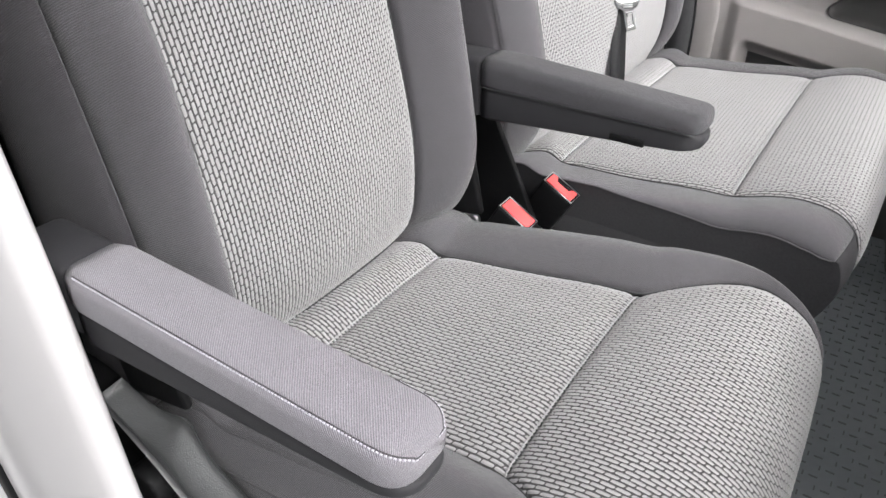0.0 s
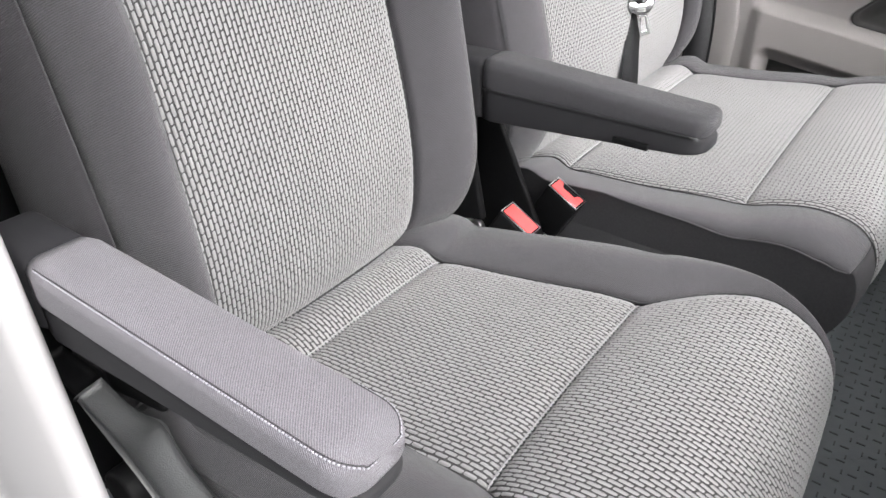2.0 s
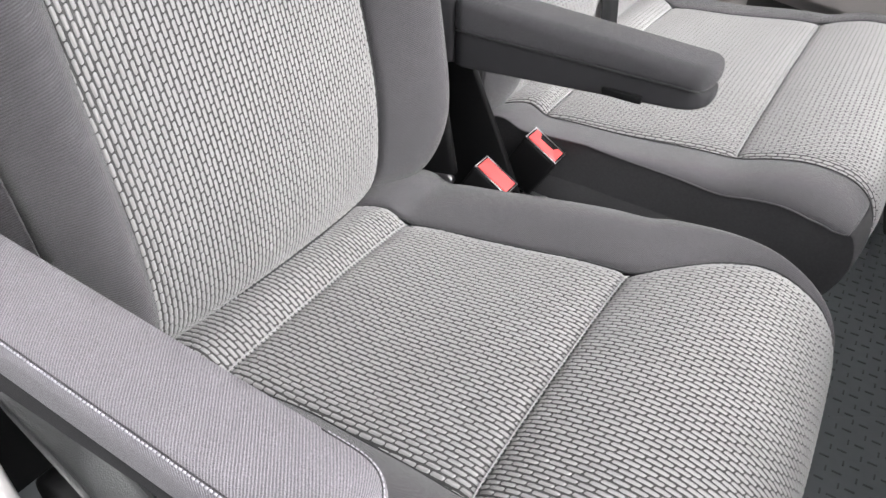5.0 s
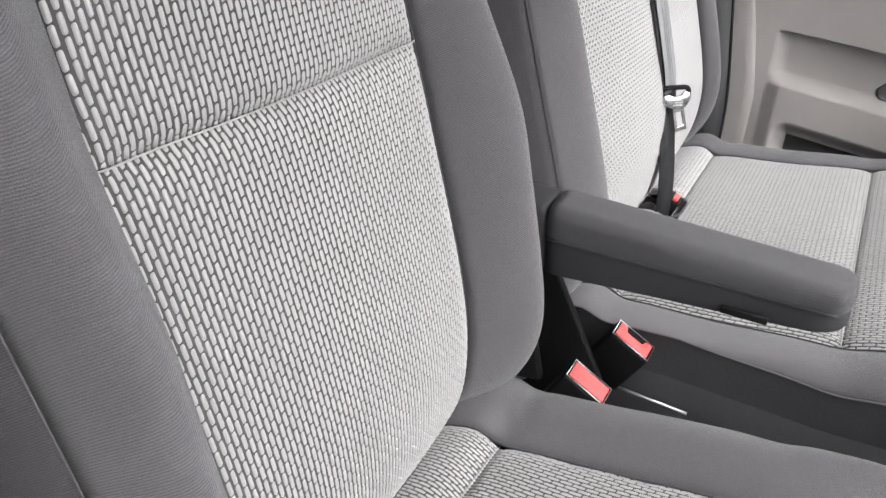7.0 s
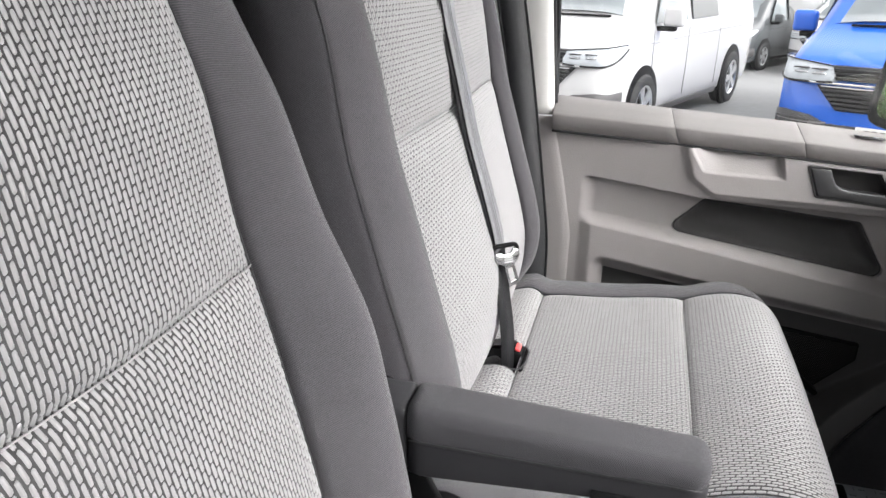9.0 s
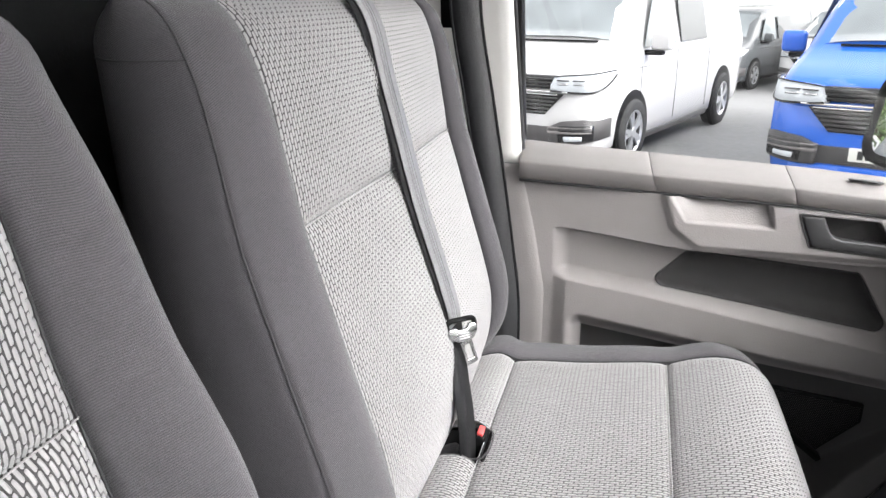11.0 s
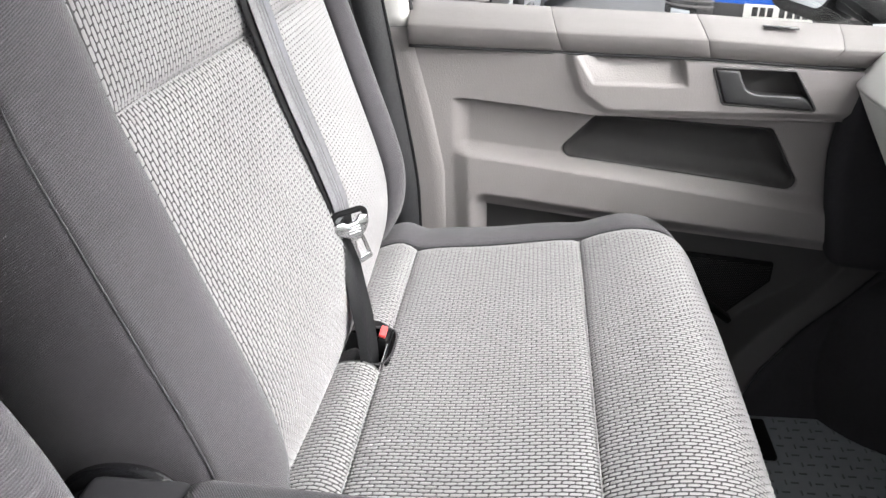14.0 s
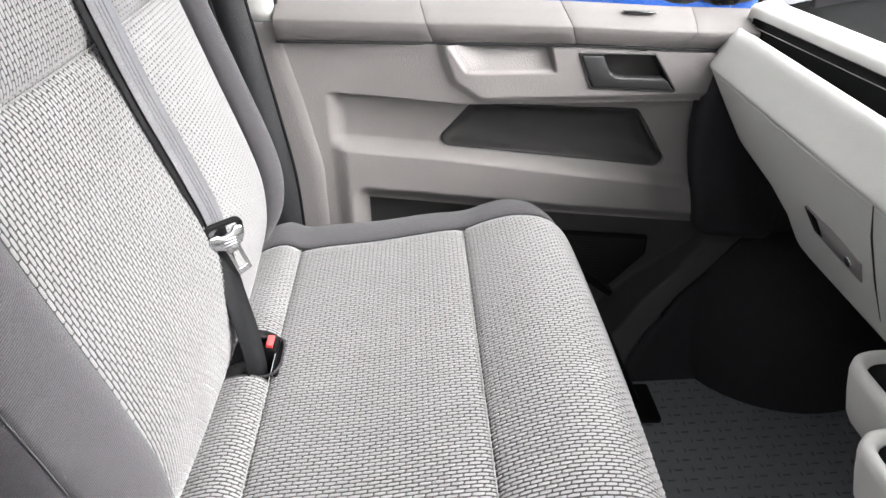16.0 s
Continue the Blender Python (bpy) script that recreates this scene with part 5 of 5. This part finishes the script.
def van(paint, label, at, heading, bumper, group="vans parked in the yard"):
    """A panel van, its nose at x = 0 and its tail at x = -4.9 before it is turned and set down."""
    v = thing("van", label, "van", group)
    # half sections: x, foot, sill width, belt width, top width, top height, shoulder height
    st = [(0.02, 0.24, 0.62, 0.70, 0.62, 0.56, 0.45), (0.0, 0.22, 0.74, 0.80, 0.74, 0.66, 0.50), (-0.05, 0.21, 0.84, 0.88, 0.80, 0.90, 0.70), (-0.10, 0.21, 0.89, 0.92, 0.83, 0.985, 0.80),
          (-0.18, 0.21, 0.92, 0.94, 0.85, 1.03, 0.88), (-0.40, 0.21, 0.935, 0.95, 0.86, 1.11, 0.97), (-0.72, 0.21, 0.94, 0.952, 0.86, 1.20, 1.06), (-0.80, 0.21, 0.94, 0.952, 0.84, 1.26, 1.08),
          (-1.15, 0.21, 0.94, 0.952, 0.79, 1.56, 1.10), (-1.50, 0.21, 0.94, 0.952, 0.74, 1.83, 1.11), (-1.75, 0.21, 0.94, 0.952, 0.74, 1.91, 1.11), (-2.4, 0.21, 0.94, 0.952, 0.75, 1.95, 1.11),
          (-3.6, 0.21, 0.94, 0.952, 0.75, 1.95, 1.11), (-4.65, 0.22, 0.93, 0.945, 0.74, 1.93, 1.10), (-4.85, 0.25, 0.90, 0.92, 0.71, 1.88, 1.08), (-4.90, 0.30, 0.86, 0.88, 0.66, 1.78, 1.04)]
    loops = []
    for x, zb, w0, w1, w2, zt, zs in st:
        h = [(0.0, zb), (w0 - 0.06, zb), (w0 - 0.01, zb + 0.05), (w0 + 0.01, zb + 0.18), (w1, (zb + zs) / 2 + 0.08), (w1 - 0.004, zs), (w2 + (w1 - w2) * 0.55, zs + (zt - zs) * 0.42),
             (w2 + 0.02, zt - (zt - zs) * 0.14), (w2 - 0.06, zt - (zt - zs) * 0.035), (w2 * 0.6, zt - 0.002), (0.0, zt)]
        loops.append([(x, y, z) for y, z in h] + [(x, -y, z) for y, z in h[-2:0:-1]])
    body = loft("body", loops, paint, v, "painted body shell")
    # windscreen and side windows
    g = np.zeros((8, 13, 3))
    for r, f in enumerate(np.linspace(0, 1, 8)):
        for c, y in enumerate(np.linspace(-1, 1, 13)):
            g[r, c] = (-0.795 - 0.70 * f, y * (0.80 - 0.08 * f), 1.283 + 0.568 * f - 0.05 * y**4)
    grid("windscreen", g, WINDOW_DARK, v, "dark reflecting windscreen", thick=0.006)
    part("wiper", box((0.02, 1.2, 0.02), (-0.76, 0.0, 1.245), 0.005, 2), BLACK, v, "black wipers")
    for side in (-1, 1):
        def yy(z):
            return side * (0.956 - (z - 1.11) * 0.20)
        for name, pts in (("door_window", [(-1.12, 1.17), (-1.30, 1.42), (-1.52, 1.70), (-2.02, 1.72), (-2.05, 1.17)]), ("side_window", [(-2.22, 1.17), (-2.22, 1.72), (-3.10, 1.72), (-3.12, 1.17)])):
            bm = bmesh.new()
            lo = [bm.verts.new((x, yy(z) + side * 0.004, z)) for x, z in pts]
            hi = [bm.verts.new((x, yy(z) + side * 0.010, z)) for x, z in pts]
            bm.faces.new(lo), bm.faces.new(hi)
            for k in range(len(pts)):
                bm.faces.new((lo[k], lo[(k + 1) % len(pts)], hi[(k + 1) % len(pts)], hi[k]))
            part(name, bm, WINDOW_DARK if name == "door_window" else SIDE_GLASS, v, "dark side window", smooth=False)
        for xs_ in (-1.08, -2.12, -3.25):
            tube("door_gap", [(xs_, side * 0.952, 0.34), (xs_, side * 0.962, 0.72), (xs_, side * 0.957, 1.10)], 0.0025, SEAM, v)
        tube("side_crease", [(-1.0, side * 0.958, 0.98), (-2.5, side * 0.960, 1.0), (-4.5, side * 0.952, 1.0)], 0.006, paint, v)
        part("sill_strip", box((2.1, 0.03, 0.07), (-2.33, side * 0.930, 0.245), 0.01, 2), bumper, v, "sill strip")
        for wx in WX:
            part("wheel_arch", disc(0.405, 0.05, (wx, side * 0.935, 0.365), "y", 40, 0.004), BLACK, v, "black wheel arch")
            wheel(v, wx, side)
        m_ = tagged(new("mirror"), "door mirror on a black foot")
        m_.parent = v
        part("case", box((0.12, 0.22, 0.20), (-1.22, side * 1.10, 1.24), 0.04, 4), paint, m_)
        part("foot", box((0.10, 0.20, 0.05), (-1.20, side * 1.03, 1.12), 0.015, 2), BLACK, m_)
        # headlamp wrapping round the corner
        lamp = tagged(new("headlamp"), "clear headlamp")
        lamp.parent = v
        row = curve([(0.026, 0.50, 0.835, 0.955), (0.018, 0.62, 0.825, 0.970), (-0.015, 0.76, 0.820, 0.982), (-0.050, 0.86, 0.820, 0.990), (-0.105, 0.918, 0.832, 0.998),
                     (-0.20, 0.950, 0.860, 1.003), (-0.32, 0.962, 0.905, 1.006), (-0.44, 0.965, 0.965, 1.004)], 22)
        loops, edges = [], [[], []]
        for x, y, zl, zh in row:
            lean = 0.30 * (zh - zl) * (1 if x > -0.1 else 0.25)
            loops.append([(x - 0.05, side * (y - 0.03), zl), (x, side * y, zl), (x + 0.004, side * (y + 0.002), zl + 0.006), (x - lean, side * (y - 0.012), zh - 0.005), (x - lean - 0.05, side * (y - 0.04), zh)])
            edges[0].append((x + 0.003, side * (y + 0.002), zl))
            edges[1].append((x - lean, side * (y - 0.010), zh))
        loft("lens", loops, LAMP, lamp, "clear lens")
        tube("lens_edge", edges[0], 0.011, GLOSSBLACK, lamp, "dark lamp surround", sides=6)
        tube("lens_edge", edges[1], 0.006, GLOSSBLACK, lamp, "dark lamp surround", sides=6)
        for ly in (0.62, 0.77):
            part("reflector", box((0.02, 0.11, 0.012), (0.012 - 0.30 * max(0, ly - 0.60) ** 1.2, side * ly, 0.895), 0.012, 2), CHROME, lamp)
            part("reflector_shade", box((0.02, 0.125, 0.012), (0.006 - 0.30 * max(0, ly - 0.60) ** 1.2, side * ly, 0.93), 0.003, 1), TRIM_DARK, lamp)
        # corner of the lower bumper with a fog lamp
        def face(y):
            return float(np.interp(y, [0.50, 0.62, 0.74, 0.84, 0.89, 0.92, 0.945], [0.028, 0.02, 0.0, -0.05, -0.10, -0.18, -0.46]))
        def wrap(name, y0, y1, lo, hi, proud, mat, label):
            loops = []
            for y in np.linspace(y0, y1, 24):
                f = (y - y0) / (y1 - y0)
                zl, zh, x = np.interp(f, *lo), np.interp(f, *hi), face(y) + proud
                loops.append([(x - 0.08, side * y * 0.985, zl), (x - 0.006, side * y, zl), (x, side * (y + 0.5 * proud), zl + 0.008), (x, side * (y + 0.5 * proud), zh - 0.008), (x - 0.006, side * y, zh), (x - 0.08, side * y * 0.985, zh)])
            loft(name, loops, mat, v, label)
        wrap("bumper_corner", 0.50, 0.942, ((0, 0.2, 0.7, 1), (0.34, 0.33, 0.34, 0.37)), ((0, 0.3, 0.8, 1), (0.49, 0.55, 0.575, 0.56)), 0.050, TRIM_DARK, "dark grey bumper corner")
        wrap("fog_recess", 0.60, 0.90, ((0, 1), (0.348, 0.372)), ((0, 1), (0.520, 0.530)), 0.053, GLOSSBLACK, "black lamp recess")
        wrap("fog_lamp", 0.66, 0.82, ((0, 1), (0.362, 0.372)), ((0, 1), (0.420, 0.426)), 0.057, LAMP, "small fog lamp")
        wrap("bumper_slat", 0.50, 0.89, ((0, 1), (0.432, 0.440)), ((0, 1), (0.462, 0.466)), 0.058, RAIL, "grey bumper slat")
        wrap("bumper_slat", 0.50, 0.89, ((0, 1), (0.482, 0.492)), ((0, 1), (0.502, 0.508)), 0.057, RAIL, "grey bumper slat")
    # grille: dark ground, bars, bright line and round badge
    part("upper_grille", slab([(-0.50, 0.845), (0.50, 0.845), (0.52, 0.965), (-0.52, 0.965)], -0.12, 0.004, 0.006, 1, plane="yz"), GLOSSBLACK, v, "black upper grille")
    part("lower_grille", slab([(-0.62, 0.80), (0.62, 0.80), (0.44, 0.60), (-0.44, 0.60)], -0.10, 0.022, 0.006, 1, plane="yz"), GLOSSBLACK, v, "black lower grille")
    for z, w in ((0.872, 0.50), (0.905, 0.505), (0.94, 0.51)):
        part("grille_bar", box((0.02, 2 * w, 0.011), (0.008, 0, z), 0.003, 1), HANDLE, v)
    for z, w in ((0.765, 0.575), (0.73, 0.545), (0.695, 0.515), (0.66, 0.485), (0.625, 0.455)):
        part("grille_bar", box((0.02, 2 * w, 0.015), (0.026, 0, z), 0.003, 1), HANDLE, v)
    part("bright_line", box((0.02, 1.36, 0.018), (0.020, 0, 0.822), 0.004, 2), CHROME, v, "bright trim line")
    part("badge", disc(0.095, 0.02, (0.034, 0, 0.860), "x", 32, 0.004), CHROME, v, "round bright badge")
    part("badge_centre", disc(0.078, 0.022, (0.036, 0, 0.860), "x", 32, 0.004), GLOSSBLACK, v)
    for dy, tilt in ((-0.030, 24), (0.030, -24)):
        part("badge_bar", box((0.006, 0.011, 0.12), (0.048, dy, 0.860), 0.002, 1, Euler((radians(tilt), 0, 0)).to_matrix()), CHROME, v)
    part("bright_line", box((0.02, 1.16, 0.010), (0.026, 0, 0.795), 0.003, 2), CHROME, v, "thin bright trim line")
    part("lower_intake", slab([(-0.52, 0.34), (0.52, 0.34), (0.56, 0.49), (-0.56, 0.49)], -0.20, 0.030, 0.010, 2, plane="yz"), TRIM_DARK, v, "dark lower intake")
    part("front_lip", box((0.10, 1.44, 0.10), (-0.018, 0, 0.280), 0.015, 2), paint, v)
    plate = tagged(new("number_plate"), "white number plate with dark bars")
    plate.parent = v
    part("plate", box((0.010, 0.52, 0.111), (0.036, 0, 0.44), 0.003, 2), PLATE, plate)
    for k, w_ in enumerate((0.042, 0.042, 0.042, 0.042, 0.042, 0.042, 0.042)):
        y = 0.205 - 0.058 * k - (0.030 if k > 3 else 0)
        part("bar", box((0.004, w_, 0.070), (0.0415, y, 0.44), 0, bm=None), INK, plate, smooth=False)
    v.matrix_world = Matrix.Translation((*at, float(ground_at(at[1])))) @ Matrix.Rotation(math.atan2(-math.cos(radians(heading)), -math.sin(radians(heading))), 4, "Z")
    return v


WX = (-0.92, -3.92)
def nose(wheel_at, heading, which, side=1):
    """Where the nose stands when the given wheel's foot stands at wheel_at."""
    h = Vector((-math.sin(radians(heading)), -math.cos(radians(heading))))
    left = Vector((-h.y, h.x))
    return Vector(wheel_at) - h * WX[which] - left * 0.93 * side


van(PAINT_WHITE, "white panel van with dark side windows and alloy wheels", (-1.59, 7.68), 21.5, TRIM_DARK)
van(PAINT_BLUE, "bright blue panel van facing the cab", (1.62, 6.83), 24.0, BLACK)
van(PAINT_GREY, "dark grey panel van in the second row", nose((2.37, 20.4), 30, 0), 30, BLACK)
van(PAINT_WHITE, "white van with black bumper in the second row", (3.62, 19.6), 35, BLACK)
van(PAINT_GREY, "grey van parked behind along the hedge", (-14.5, 11.9), 100, BLACK)


def tree(at, height, spread_, seed, leaves=5200):
    t = thing("tree", "leafy green deciduous tree", "tree", "trees round the yard")
    rnd = np.random.RandomState(seed)
    base = np.array([*at, float(ground_at(at[1]))])
    trunk = [base + np.array([0.10 * rnd.randn() * k / 6, 0.10 * rnd.randn() * k / 6, height * 0.62 * k / 6]) for k in range(7)]
    tube("trunk", curve(trunk, 16), np.linspace(0.05, 0.018, 16) * height, BARK, t, "brown trunk", sides=10)
    tips = []
    for k in range(13):
        p0 = np.array(trunk[2 + k % 5])
        a = 2.4 * k + rnd.rand()
        p2 = p0 + np.array([math.cos(a) * spread_ * (0.5 + 0.5 * rnd.rand()), math.sin(a) * spread_ * (0.5 + 0.5 * rnd.rand()), height * (0.12 + 0.28 * rnd.rand())])
        mid_ = (p0 + p2) / 2 + np.array([0, 0, -0.02 * height])
        tube("limb", curve([p0, mid_, p2], 8), np.linspace(0.016, 0.005, 8) * height, BARK, t, sides=6)
        tips += [p2, mid_ + np.array([0, 0, 0.1 * height]), (p0 + p2) / 2 + rnd.randn(3) * 0.1 * spread_]
    tips = np.array(tips + [trunk[-1] + rnd.randn(3) * 0.12 * height for _ in range(8)])
    c = tips[rnd.randint(len(tips), size=leaves)] + rnd.randn(leaves, 3) * np.array([0.16, 0.16, 0.11]) * height * rnd.rand(leaves, 1) ** 0.5
    d1 = rnd.randn(leaves, 3)
    d1 /= np.linalg.norm(d1, axis=1, keepdims=True)
    d2 = np.cross(d1, rnd.randn(leaves, 3))
    d2 /= np.linalg.norm(d2, axis=1, keepdims=True)
    s = (0.009 + 0.010 * rnd.rand(leaves, 1)) * height * (5200 / leaves) ** 0.3
    V = np.stack([c - d1 * s, c + d2 * s * 0.55, c + d1 * s, c - d2 * s * 0.55], 1).reshape(-1, 3)
    sheet("crown", V, np.arange(leaves * 4).reshape(-1, 4), LEAF, t, "green leaves", smooth=False)
    return t


tree((5.2, 44.0), 6.4, 2.2, 5)
tree((-18.5, 22.0), 7.0, 3.0, 7, 14000)
tree((-23.0, 24.5), 8.0, 3.4, 9, 14000)
tree((-27.0, 22.0), 8.0, 3.4, 11, 14000)
tree((-16.0, 25.5), 7.5, 3.2, 12, 14000)
shed = thing("shed", "long pale low shed beyond the yard", "building")
part("walls", box((26, 5, 2.9), (6, 40, float(ground_at(40)) + 1.45), 0.02, 1), WALLCLAD, shed, smooth=False)
part("roof", slab([(-7.4, 0), (19.4, 0), (19.4, 0.12), (-7.4, 0.12)], 37, 43.2, 0.02, 1), PAINT_GREY, shed, smooth=False).location = (0, 0, float(ground_at(40)) + 2.9)
# unseen plain wall, added to block low sky light at the open driver's door
shade_wall = thing("wall_shade", "unseen plain wall added to cut sky light at the open driver's door", "wall", kind="structure")
part("cladding", box((14.0, 0.2, 2.6), (0.0, -2.3, GZ + 1.3), 0.0), SHADE_WALL, shade_wall, smooth=False)
